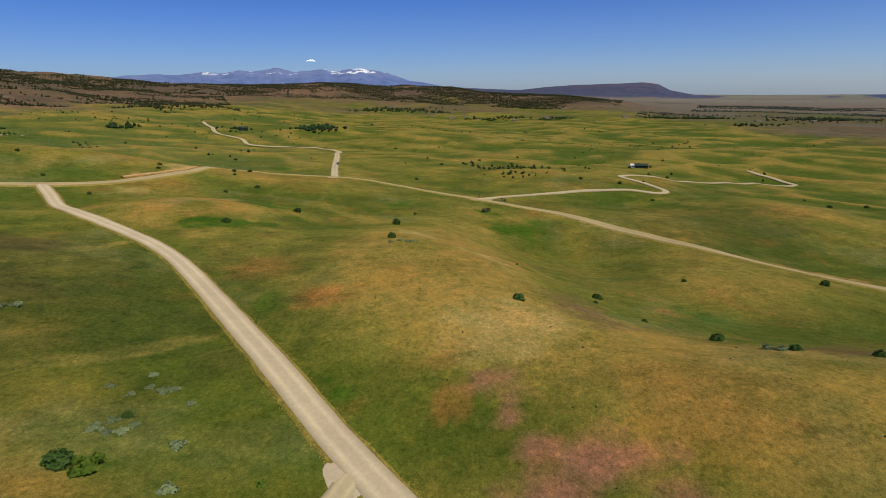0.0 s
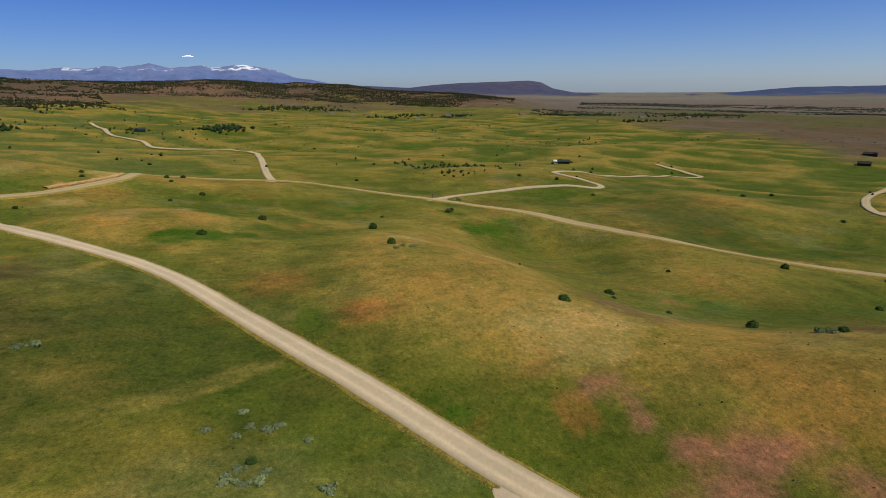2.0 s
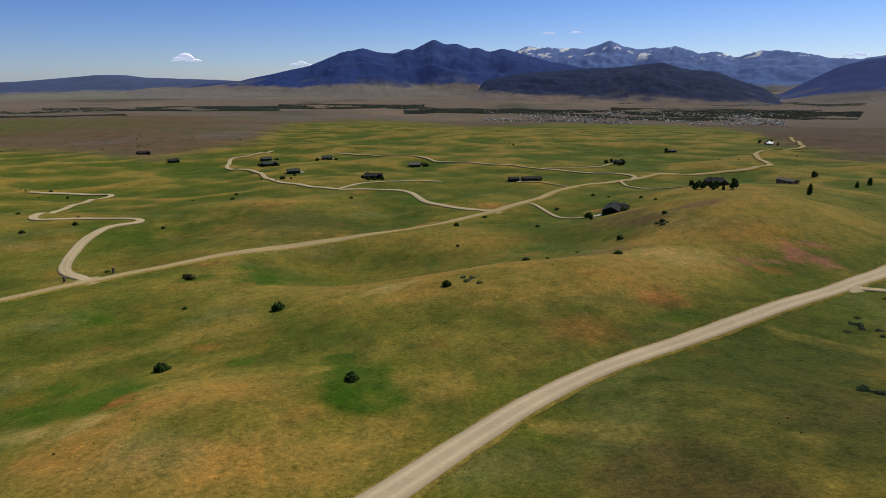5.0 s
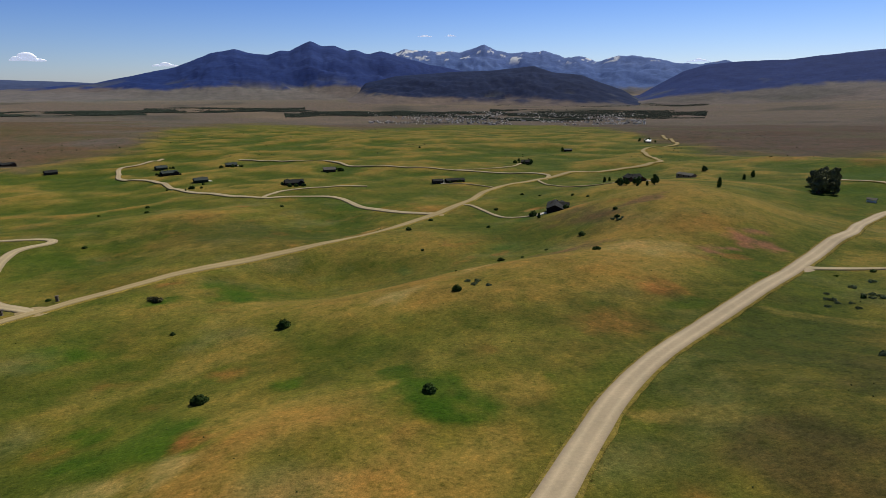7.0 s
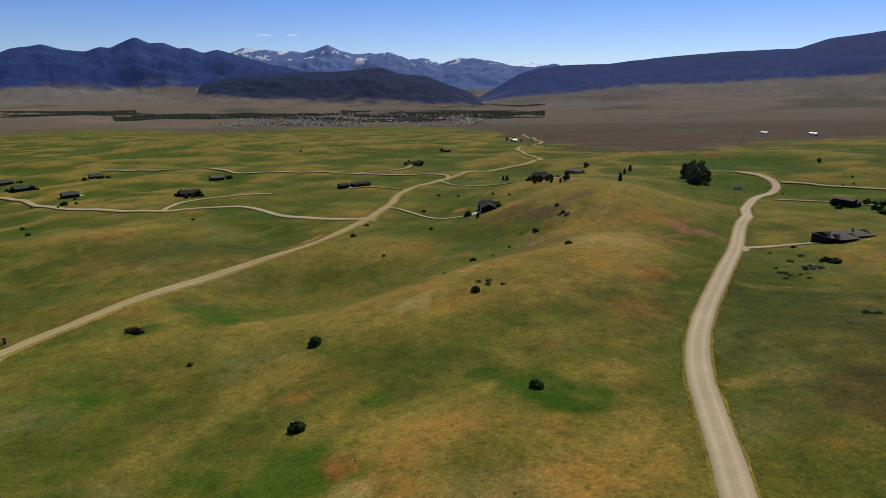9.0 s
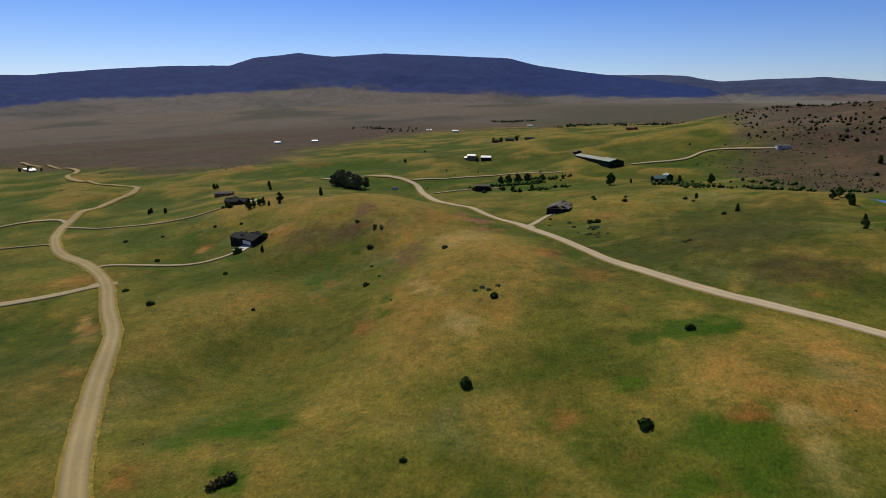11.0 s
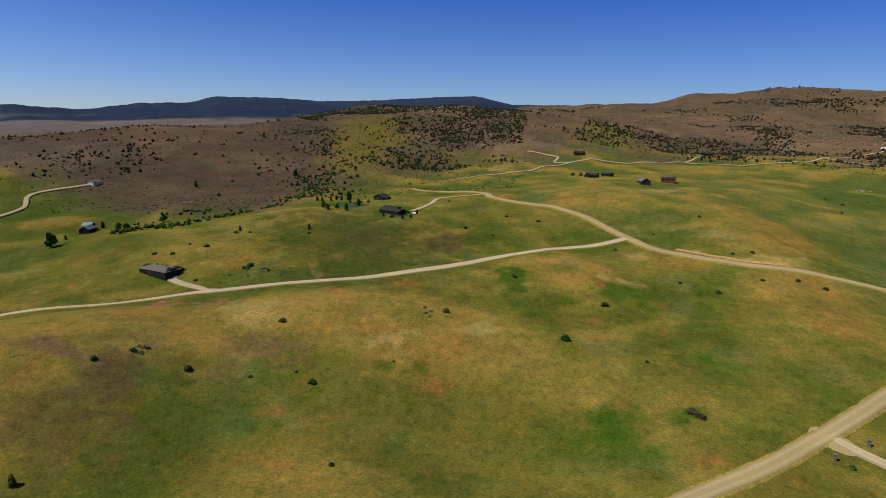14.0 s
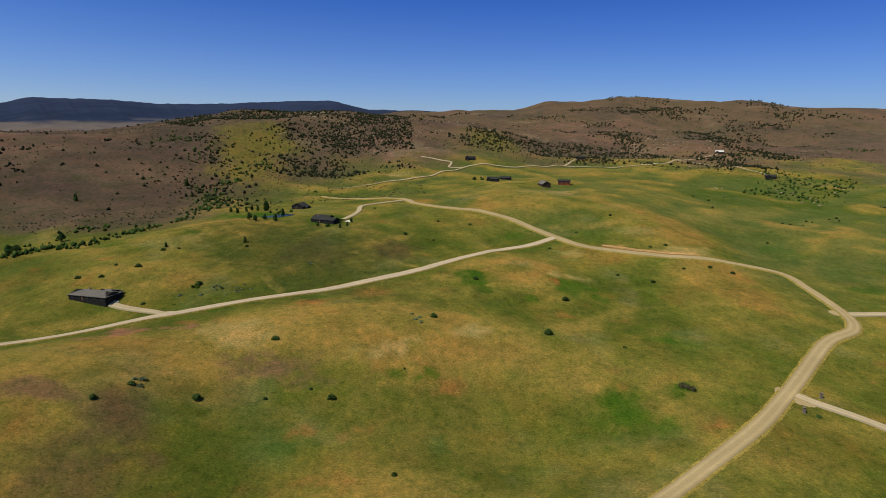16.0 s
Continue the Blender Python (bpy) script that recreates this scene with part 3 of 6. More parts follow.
# ---- mountains round the horizon ----
def mountains(name, label, eye, dist, depth, foot, knots, low, high, snow=0.0, rough=1.0, seed=0.0, detail=0.06, tree=()):
    """A range by its crest as bearing and rise in degrees, seen from eye, with gullied slopes before and behind."""
    az, el = np.array([k[0] for k in knots], float), np.array([k[1] for k in knots], float)
    a = np.arange(az[0], az[-1], 0.12)
    e = np.interp(a, az, el)
    e = np.convolve(np.pad(e, 2, "edge"), np.array([1, 2, 3, 2, 1]) / 9, "valid")
    e = e + detail * fbm(a, a * 0 + seed, 1.1, 4, seed)
    s = np.concatenate([np.linspace(0, 1, 34), np.linspace(1.05, 1.5, 6)])
    A, S = np.meshgrid(a, s, indexing="ij")
    crest = eye[2] + dist * np.tan(np.radians(e))[:, None]
    ends = np.clip(np.minimum(a - a[0], a[-1] - a) / 2.0, 0, 1)[:, None]
    R = dist - depth * (1 - S)
    X, Y = eye[0] + R * np.sin(np.radians(A)), eye[1] + R * np.cos(np.radians(A))
    base = height(X.ravel(), Y.ravel()).reshape(X.shape) - 2
    crest = base + (crest - base) * ends ** 0.6
    rise = np.where(S <= 1, S ** 1.25, np.maximum(0.0, 1 - (S - 1) * 1.4))
    gully = np.abs(fbm(X.ravel(), Y.ravel(), depth * 0.30, 6, seed + 4)).reshape(X.shape) + 0.35 * np.abs(fbm(X.ravel(), Y.ravel(), depth * 0.09, 4, seed + 5)).reshape(X.shape) - 0.08
    hump = np.clip(4 * S * (1 - S), 0, 1) * (S <= 1)
    Z = base + (crest - base) * (rise + rough * hump * (0.16 - 0.45 * gully))
    n0, n1 = A.shape
    idx = np.arange(n0 * n1).reshape(n0, n1)
    faces = np.stack([idx[:-1, :-1], idx[1:, :-1], idx[1:, 1:], idx[:-1, 1:]], -1).reshape(-1, 4).tolist()
    x, y, z = X.ravel(), Y.ravel(), Z.ravel()
    h = np.clip((z - foot) / max(1.0, float(crest.max() - foot)), 0, 1)
    # low and high carry the blue of distance haze in the base colour
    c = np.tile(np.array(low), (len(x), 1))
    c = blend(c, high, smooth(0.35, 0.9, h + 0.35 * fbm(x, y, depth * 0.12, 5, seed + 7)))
    c = blend(c, (0.11, 0.12, 0.125), 0.55 * smooth(0.25, 0.55, fbm(x, y, depth * 0.15, 5, seed + 12)) * (1 - smooth(0.18, 0.42, h)))
    foot_c = land_tint(x, y, z)
    if tree:
        rise_of = np.degrees(np.arctan2(z - eye[2], np.hypot(x - eye[0], y - eye[1])))
        line = np.interp(A.ravel(), [q[0] for q in tree], [q[1] for q in tree])
        ragged = 0.28 * fbm(x, y, depth * 0.16, 5, seed + 14) + 0.14 * fbm(x, y, depth * 0.04, 4, seed + 16)
        c = blend(c, (0.105, 0.100, 0.105), 0.6 * smooth(0.22, 0.5, fbm(x, y, depth * 0.10, 5, seed + 18)) * (1 - smooth(0.1, 0.7, rise_of - line)))
        u = (1 - smooth(-0.10, 0.12, rise_of - line + ragged))[:, None]
        c = c * (1 - u) + blend(foot_c, (0.135, 0.118, 0.120), np.full(len(x), 0.55)) * u
    k = (1 - smooth(0.03, 0.20, (z - base.ravel()) / np.maximum(1.0, (crest - base).ravel()) + 0.12 * fbm(x, y, depth * 0.08, 4, seed + 15)))
    c = c * (1 - k[:, None]) + foot_c * k[:, None]
    if snow:
        c = blend(c, (0.8, 0.82, 0.86), 0.85 * smooth(0.28, 0.38, fbm(x, y, 70, 5, seed + 20)) * smooth(snow, snow + 0.12, h))
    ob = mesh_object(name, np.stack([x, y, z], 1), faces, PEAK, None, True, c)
    return tagged(ob, label, "mountains", kind="structure")


# slope colours with aerial haze mixed in: forest green turned navy
HAZED_BLUE, HAZED_BLUE2, HAZE, HAZE2 = (0.017, 0.038, 0.155), (0.026, 0.052, 0.190), (0.10, 0.145, 0.31), (0.16, 0.19, 0.34)
E1, E2, E3, E4, E5, E6 = (0, 0, 16), (-35, 16, 17), (-54, 66, 19.5), (-12, 114, 21.5), (38, 108, 24), (69, 64, 26.4)
# farther ranges get paler blues: thicker haze painted into their colour
mountains("mountain_range_north", "snow-streaked range on the horizon, coloured pale blue for haze", E1, 4500, 900, -50, [
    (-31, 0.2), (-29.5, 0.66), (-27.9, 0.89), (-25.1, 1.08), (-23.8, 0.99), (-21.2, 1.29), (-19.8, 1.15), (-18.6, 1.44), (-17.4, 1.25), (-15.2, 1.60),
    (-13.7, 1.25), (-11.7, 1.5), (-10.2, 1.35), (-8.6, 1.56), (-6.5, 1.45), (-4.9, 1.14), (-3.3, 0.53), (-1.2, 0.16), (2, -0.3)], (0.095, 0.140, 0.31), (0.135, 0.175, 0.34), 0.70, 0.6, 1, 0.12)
mountains("mesa_north", "long low mesa beyond the plain, coloured blue-grey for haze", E1, 3900, 900, -50, [
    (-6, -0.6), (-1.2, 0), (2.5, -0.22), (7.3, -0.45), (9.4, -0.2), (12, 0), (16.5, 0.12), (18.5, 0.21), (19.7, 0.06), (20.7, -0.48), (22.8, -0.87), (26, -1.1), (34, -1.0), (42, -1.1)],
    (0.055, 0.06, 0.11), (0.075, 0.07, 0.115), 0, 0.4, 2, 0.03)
mountains("hills_east", "low hills on the eastern horizon, coloured blue for haze", E2, 4300, 1000, -60, [
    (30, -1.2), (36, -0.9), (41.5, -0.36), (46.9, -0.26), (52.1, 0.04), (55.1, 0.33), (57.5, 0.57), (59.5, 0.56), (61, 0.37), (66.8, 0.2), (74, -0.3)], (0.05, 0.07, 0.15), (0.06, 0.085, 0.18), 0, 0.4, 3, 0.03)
mountains("mountain_east", "forested pointed mountain coloured dark blue for distance haze", E3, 3500, 1100, -60, [
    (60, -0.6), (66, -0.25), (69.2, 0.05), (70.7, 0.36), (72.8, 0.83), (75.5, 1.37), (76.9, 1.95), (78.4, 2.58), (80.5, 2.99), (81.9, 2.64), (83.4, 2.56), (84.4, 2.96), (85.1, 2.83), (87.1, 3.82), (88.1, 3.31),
    (89.2, 3.42), (90.4, 2.99), (91.2, 3.09), (92.2, 2.66), (93.5, 2.96), (94.8, 2.62), (98, 1.78), (102.3, 1.02), (108, 0)], HAZED_BLUE, HAZED_BLUE2, 0, 0.75, 4, tree=((60, -0.3), (68.9, -0.45), (74.8, -0.6), (79.5, -0.2), (84.4, -0.35), (89.5, -0.2), (94.8, -0.7)))
mountains("mountain_range_snowy", "jagged mountain range with snow fields, coloured blue for haze", E3, 4600, 900, -60, [
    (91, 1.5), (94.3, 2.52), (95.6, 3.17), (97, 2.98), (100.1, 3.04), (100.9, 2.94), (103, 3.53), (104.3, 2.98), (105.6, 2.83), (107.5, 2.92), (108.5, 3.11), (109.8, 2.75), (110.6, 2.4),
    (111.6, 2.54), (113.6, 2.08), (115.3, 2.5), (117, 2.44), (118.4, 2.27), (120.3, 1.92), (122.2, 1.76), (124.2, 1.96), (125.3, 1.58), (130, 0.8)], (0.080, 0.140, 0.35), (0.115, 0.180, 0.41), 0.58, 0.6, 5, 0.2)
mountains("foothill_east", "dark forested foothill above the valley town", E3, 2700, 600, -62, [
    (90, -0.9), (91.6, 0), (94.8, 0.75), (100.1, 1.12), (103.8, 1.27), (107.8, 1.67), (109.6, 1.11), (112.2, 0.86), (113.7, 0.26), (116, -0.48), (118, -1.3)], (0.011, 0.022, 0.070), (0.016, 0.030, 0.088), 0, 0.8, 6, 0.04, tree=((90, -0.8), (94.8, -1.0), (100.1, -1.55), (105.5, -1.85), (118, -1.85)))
mountains("mountain_south", "long forested mountain with rolling crest, coloured blue for haze", E4, 3200, 1000, -20, [
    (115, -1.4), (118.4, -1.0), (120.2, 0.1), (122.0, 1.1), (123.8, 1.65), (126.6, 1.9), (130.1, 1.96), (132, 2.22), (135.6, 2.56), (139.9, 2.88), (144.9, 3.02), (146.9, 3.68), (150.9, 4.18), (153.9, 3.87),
    (158.6, 4.21), (164.9, 4.01), (170.2, 3.78), (173.4, 3.0), (178, 2.35), (182, 1.9), (190, 0.6)], HAZED_BLUE, (0.020, 0.041, 0.160), 0, 0.22, 7, 0.04, tree=((115, -1.8), (119.8, -1.3), (123.2, -0.85), (127.8, -0.5), (132.8, 0.1), (137.9, 0.3), (143.2, 0.6), (148.6, 0.9), (153.9, 1.15), (159.2, 0.9), (164.3, 0.6), (171.4, 0.4), (178, 0.15), (190, 0.2)))
mountains("mountain_southwest", "low mountains coloured blue for distance haze", E5, 3800, 900, 0, [
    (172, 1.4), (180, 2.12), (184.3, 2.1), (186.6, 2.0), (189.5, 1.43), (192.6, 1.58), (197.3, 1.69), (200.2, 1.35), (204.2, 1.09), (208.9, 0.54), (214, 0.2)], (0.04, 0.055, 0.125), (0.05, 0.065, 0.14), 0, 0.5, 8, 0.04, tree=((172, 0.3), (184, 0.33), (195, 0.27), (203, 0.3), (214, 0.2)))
mountains("hills_west", "forested hills behind the ridge, coloured blue-grey for haze", E5, 2300, 1300, 10, [
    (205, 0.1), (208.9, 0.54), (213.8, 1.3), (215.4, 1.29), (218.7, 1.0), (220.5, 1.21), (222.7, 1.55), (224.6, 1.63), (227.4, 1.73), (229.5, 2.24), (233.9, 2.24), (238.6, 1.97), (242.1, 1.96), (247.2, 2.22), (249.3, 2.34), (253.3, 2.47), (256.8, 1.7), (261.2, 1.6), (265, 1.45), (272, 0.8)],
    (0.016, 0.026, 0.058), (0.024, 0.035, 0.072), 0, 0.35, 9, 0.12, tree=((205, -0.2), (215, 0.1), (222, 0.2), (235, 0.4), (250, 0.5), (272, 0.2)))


# ---- roads ----
def curve_points(pts, step):
    p = [Vector((*q, 0)) for q in pts]
    p = [p[0] * 2 - p[1]] + p + [p[-1] * 2 - p[-2]]
    out = []
    for i in range(1, len(p) - 2):
        n = max(2, int((p[i + 1] - p[i]).length / step))
        for k in range(n):
            out.append(cubic(p[i - 1], p[i], p[i + 1], p[i + 2], k / n))
    out.append(p[-2])
    return out


def ribbon(name, pts, width, mat, label, category="road", lift=0.05, ragged=0.12, tone=(0.42, 0.335, 0.205), step=0.6):
    """A crowned gravel road laid on the land: pale wheel lanes, darker loose gravel between and along the verges."""
    c = curve_points(pts, max(0.45, width * step))
    prof = ((-0.5, -0.12, 0.70), (-0.46, 0.0, 0.75), (-0.34, 0.025, 0.92), (-0.22, 0.035, 1.13), (-0.09, 0.045, 0.94), (0.09, 0.045, 0.94), (0.22, 0.035, 1.13), (0.34, 0.025, 0.92), (0.46, 0.0, 0.75), (0.5, -0.12, 0.70))
    xy, zz, tn = [], [], []
    for i, q in enumerate(c):
        d = (c[min(i + 1, len(c) - 1)] - c[max(i - 1, 0)]).normalized()
        nrm = Vector((d.y, -d.x, 0))
        for s, h, k in prof:
            w = width * (1 + ragged * (noise.noise((q.x * 0.45, q.y * 0.45, 3.0 if s < 0 else 9.0)) + 0.5 * noise.noise((q.x * 1.3, q.y * 1.3, 5.0 if s < 0 else 12.0))))
            xy.append(q + nrm * s * w)
            zz.append(h)
            tn.append([v * (k if tone[0] > 0.29 else 1.0) * (1 + 0.12 * noise.noise((q.x * 0.2, q.y * 0.2, s))) for v in tone])
    xs, ys = np.array([v.x for v in xy]), np.array([v.y for v in xy])
    r = np.hypot(xs - MID[0], ys - MID[1])
    z = height(xs, ys) + np.array(zz) + lift + 0.0015 * r
    m = len(prof)
    faces = [(i * m + k, i * m + k + 1, (i + 1) * m + k + 1, (i + 1) * m + k) for i in range(len(c) - 1) for k in range(m - 1)]
    ob = mesh_object(name, list(zip(xs, ys, z)), faces, mat, None, True, np.array(tn))
    return tagged(ob, label, category, kind="structure")


GRAVEL = tinted("gravel", 0.9, 7.0, 0.02, 0.25, 0.95, 0.90, 1.08, 0.16)
R1 = [(70.0, -50.0), (57.9, -46.3), (44.7, -45.8), (35.4, -38.8), (28.0, -23.1), (20.3, -10.8), (12.0, -0.8), (6.0, 8.0), (-3.0, 19.7), (-11.2, 31.4), (-17.9, 41.0), (-25.6, 50.2), (-35.3, 58.5), (-44.2, 66.3), (-50.4, 73.7), (-54.2, 77.9)]
R2 = [(-100.0, 14.0), (-92.3, 23.5), (-84.0, 40.0), (-75.5, 46.0), (-66.0, 65.2), (-61.0, 71.6), (-54.5, 77.4), (-46.4, 84.3), (-42.0, 96.8), (-42.4, 108.7), (-42.0, 118.2), (-34.6, 119.8), (-22.5, 119.1), (-15.5, 116.6), (-9.0, 109.3), (5.5, 97.7), (15.7, 88.8), (26.3, 77.2), (35.9, 65.5), (44.2, 57.9), (53.9, 48.8), (66.7, 40.4), (82.3, 32.0), (102.8, 12.1), (118.6, -14.3), (125.4, -33.3), (136.5, -43.0), (164.5, -51.8), (190.0, -67.0), (225.0, -102.0), (300.0, -136.0)]
STRAW = tinted("straw_verge", 1.6, 9.0, 0.04, 0.6, 0.95, 0.55, 1.3)
CONCRETE = plain("concrete_apron", (0.62, 0.60, 0.55), 0.8, 0, 0.2, 0.8, 0.12, 9.0, 0.1)
ribbon("verge_near", R1, 2.1, STRAW, "strip of cured yellow grass beside the road", "verge", 0.03, 0.14, (0.21, 0.165, 0.036), 0.1)
ribbon("verge_far", R2, 2.3, STRAW, "strip of cured yellow grass beside the road", "verge", 0.03, 0.14, (0.27, 0.21, 0.048), 0.1)
ribbon("road_near", R1, 1.72, GRAVEL, "pale graded gravel road across the grassland", lift=0.07, ragged=0.04, tone=(0.44, 0.355, 0.245), step=0.3)
ribbon("road_far", R2, 1.8, GRAVEL, "brown worn gravel road curving through the grassland", lift=0.075, ragged=0.04, tone=(0.345, 0.268, 0.140), step=0.3)
NORTH_LANES = (
    ([(-22, 118.5), (-23.5, 126), (-26, 141), (-28.5, 158), (-31, 172), (-33.6, 189), (-42.8, 198), (-63.6, 198), (-70.7, 208), (-83, 218), (-92, 236), (-103, 256)], 1.7),
    ([(6.4, 97.8), (13, 105.3), (25, 111.2), (35.6, 114), (42, 111.8), (44.3, 114.5), (42.8, 121), (39.5, 128.5), (52, 136), (68, 142.5), (87.8, 145), (90.5, 155), (87, 165.5)], 1.5),
)
EAST_LANES = (
    ([(53, 50), (57, 55.8), (66, 63), (79, 67.5), (83.2, 72.5), (83.8, 80.5), (83.2, 87.2), (97, 101.8), (112, 112.8), (126, 121), (141.9, 136.3), (156.3, 142), (169.5, 146.1), (178, 142), (204, 141.5)], 1.6),
    ([(81.8, 85.7), (88.6, 83.9), (93.7, 80.4), (96.9, 68.0), (97.7, 61.0)], 1.0),
    ([(177.6, 106.5), (167.0, 82.9), (141.1, 59.1), (127.2, 32.3), (112.6, 9.2), (104.3, 9.4)], 1.3),
    ([(127.2, 32.3), (130.7, 18.6), (137.6, 10.1), (147.0, 4.7)], 0.9),
)
YARD_LANES = (
    ([(62.2, 43.5), (60.3, 41.3), (54.5, 39.7), (47.4, 38), (43.2, 35), (41.6, 32.6)], 0.9),
    ([(104, 10.5), (99.8, 13.6), (84, 15), (70, 14.5), (65, 10.5), (62.5, 7.5)], 0.8),
    ([(98.1, 41.0), (92.8, 32.8), (85.8, 29.5)], 0.6),
    ([(-3.2, 20.8), (-4.3, 17.2), (-5.3, 12.8), (-6.5, 9.3)], 1.25),
    ([(25.5, -24.3), (21.5, -28.2), (16.1, -31.7), (10.0, -32.6)], 1.1),
    ([(38.2, -43.8), (30.5, -48.1), (14.1, -53.7), (-3.1, -52.1)], 1.1),
    ([(-21.5, -57.2), (-27.8, -59.3), (-36.1, -62.5), (-44.3, -69.7), (-60.2, -68.3)], 1.2),
)
WEST_LANES = (
    ([(-82.5, 42), (-77.5, 36.5), (-72.5, 32), (-64, 33), (-59, 32.8), (-54.5, 31.6)], 1.3),
    ([(-114.6, 13.0), (-123.3, 26.4), (-140.3, 42.1), (-162.2, 51.4), (-169.3, 58.9), (-176.4, 78.1), (-189.9, 95.8), (-186.9, 127.3), (-218.4, 161.8), (-237.8, 178.2)], 1.1),
    ([(-165.4, 53.6), (-164.1, 47.3), (-169.1, 47.6), (-172.0, 46.3), (-174.0, 34.8)], 1.0),
    ([(-189.9, 95.8), (-199.6, 99.5), (-204.4, 103.6)], 1.0),
    ([(-201.1, 146.9), (-185.5, 163.4), (-164.3, 171.1)], 0.8),
)
for k, (pts, wide) in enumerate(NORTH_LANES + EAST_LANES + YARD_LANES + WEST_LANES):
    ribbon("side_road_%d" % (k + 1), pts, wide, GRAVEL, "pale gravel lane branching off through dry grass", lift=0.045, ragged=0.10, tone=(0.40, 0.325, 0.205))

def junction(name, x, y, reach, turn, tone=(0.40, 0.31, 0.18)):
    """A worn fan of gravel where two roads meet."""
    n = 26
    xs, ys, h = [x], [y], [0.05]
    for ringf, drop in ((0.7, 0.04), (1.0, -0.10)):
        for k in range(n):
            a = 2 * math.pi * k / n
            rr = reach * ringf * (1 + 0.22 * math.cos(2 * a) + 0.10 * noise.noise((x + math.cos(a) * 2, y + math.sin(a) * 2, 1.0)))
            xs.append(x + rr * math.cos(a + turn))
            ys.append(y + rr * math.sin(a + turn))
            h.append(drop)
    xs, ys = np.array(xs), np.array(ys)
    z = height(xs, ys) + np.array(h) + 0.085
    faces = [(0, 1 + k, 1 + (k + 1) % n) for k in range(n)] + [(1 + k, 1 + n + k, 1 + n + (k + 1) % n, 1 + (k + 1) % n) for k in range(n)]
    ob = mesh_object(name, list(zip(xs, ys, z)), faces, GRAVEL, None, True, np.array([tone] * len(xs)))
    return tagged(ob, "worn gravel fan where two roads meet", "road", kind="structure")


for k, (x, y, reach, turn) in enumerate(((-54.4, 77.6, 1.35, 0.8), (-22.4, 118.9, 1.7, 1.6), (6.6, 97.8, 1.9, 0.7), (53.4, 49.6, 1.6, 0.7), (-3.6, 19.7, 1.45, 1.9), (61.8, 43.6, 1.1, 0.3), (-82.8, 41.3, 1.5, 0.9), (103.6, 11.0, 1.3, 0.4), (27.0, -21.5, 1.2, 0.8))):
    junction("road_junction_%d" % (k + 1), x, y, reach, turn, (0.43, 0.345, 0.245) if k == 4 else (0.34, 0.258, 0.135))
ribbon("cut_bank", [(-47.8, 86.4), (-45.2, 91.5), (-43.6, 97), (-43.7, 103)], 1.0, STRAW, "eroded pale orange bank above the road", "bank", 0.085, 0.6, (0.42, 0.26, 0.11), 0.2)


# ---- plants ----
def fast_mesh(name, verts, tris, mat, tint=None, smooth_faces=False):
    me = bpy.data.meshes.new(name)
    me.vertices.add(len(verts))
    me.vertices.foreach_set("co", np.asarray(verts, np.float32).ravel())
    me.loops.add(len(tris) * 3)
    me.loops.foreach_set("vertex_index", np.asarray(tris, np.int32).ravel())
    me.polygons.add(len(tris))
    me.polygons.foreach_set("loop_start", np.arange(0, len(tris) * 3, 3, dtype=np.int32))
    me.polygons.foreach_set("loop_total", np.full(len(tris), 3, np.int32))
    if smooth_faces:
        me.polygons.foreach_set("use_smooth", np.ones(len(tris), bool))
    me.materials.append(mat)
    if tint is not None:
        at = me.attributes.new("tint", "FLOAT_COLOR", "POINT")
        at.data.foreach_set("color", np.hstack([tint, np.ones((len(tint), 1))]).astype(np.float32).ravel())
    me.update(calc_edges=True)
    me.validate()
    return me


def leaf_cloud(rng, lobes, count, size, flat=1.0):
    """Small tilted leaf sprays spread over the skin of several lobes: (x, y, z, radius)."""
    v, t = [], []
    w = np.array([l[3] ** 2 for l in lobes])
    pick = rng.choice(len(lobes), count, p=w / w.sum())
    for k in pick:
        x, y, z, r = lobes[k]
        d = rng.normal(size=3)
        d /= np.linalg.norm(d)
        p = np.array([x, y, z]) + d * r * rng.uniform(0.72, 1.08) * np.array([1, 1, flat])
        if p[2] < 0.02:
            continue
        a = d + rng.normal(size=3) * 0.5
        a /= np.linalg.norm(a)
        b = np.cross(a, rng.normal(size=3))
        b /= np.linalg.norm(b)
        c = np.cross(a, b)
        s = size * rng.uniform(0.6, 1.4)
        n = len(v)
        v += [p - b * s, p + b * s * 0.9, p + c * s * 1.3 + a * s * 0.5, p - c * s * 1.1 + a * s * 0.2]
        t += [(n, n + 1, n + 2), (n, n + 3, n + 1)]
    return v, t


def core_blob(rng, lobes, shrink=0.8, flat=1.0):
    v, t = [], []
    for x, y, z, r in lobes:
        bm = bmesh.new()
        bmesh.ops.create_icosphere(bm, subdivisions=1, radius=1.0)
        n = len(v)
        for q in bm.verts:
            k = r * shrink * rng.uniform(0.75, 1.1)
            v.append(np.array([x + q.co.x * k, y + q.co.y * k, max(0.0, z + q.co.z * k * flat)]))
        t += [tuple(n + q.index for q in f.verts) for f in bm.faces]
        bm.free()
    return v, t


def stem_mesh(name, pts_radii, mat, sides=6):
    v, f = [], []
    for p, r in pts_radii:
        for k in range(sides):
            a = 2 * math.pi * k / sides
            v.append((p[0] + r * math.cos(a), p[1] + r * math.sin(a), p[2]))
    for i in range(len(pts_radii) - 1):
        for k in range(sides):
            a, b = i * sides + k, i * sides + (k + 1) % sides
            f += [(a, b, b + sides), (a, b + sides, a + sides)]
    return fast_mesh(name, v, f, mat, None, True)


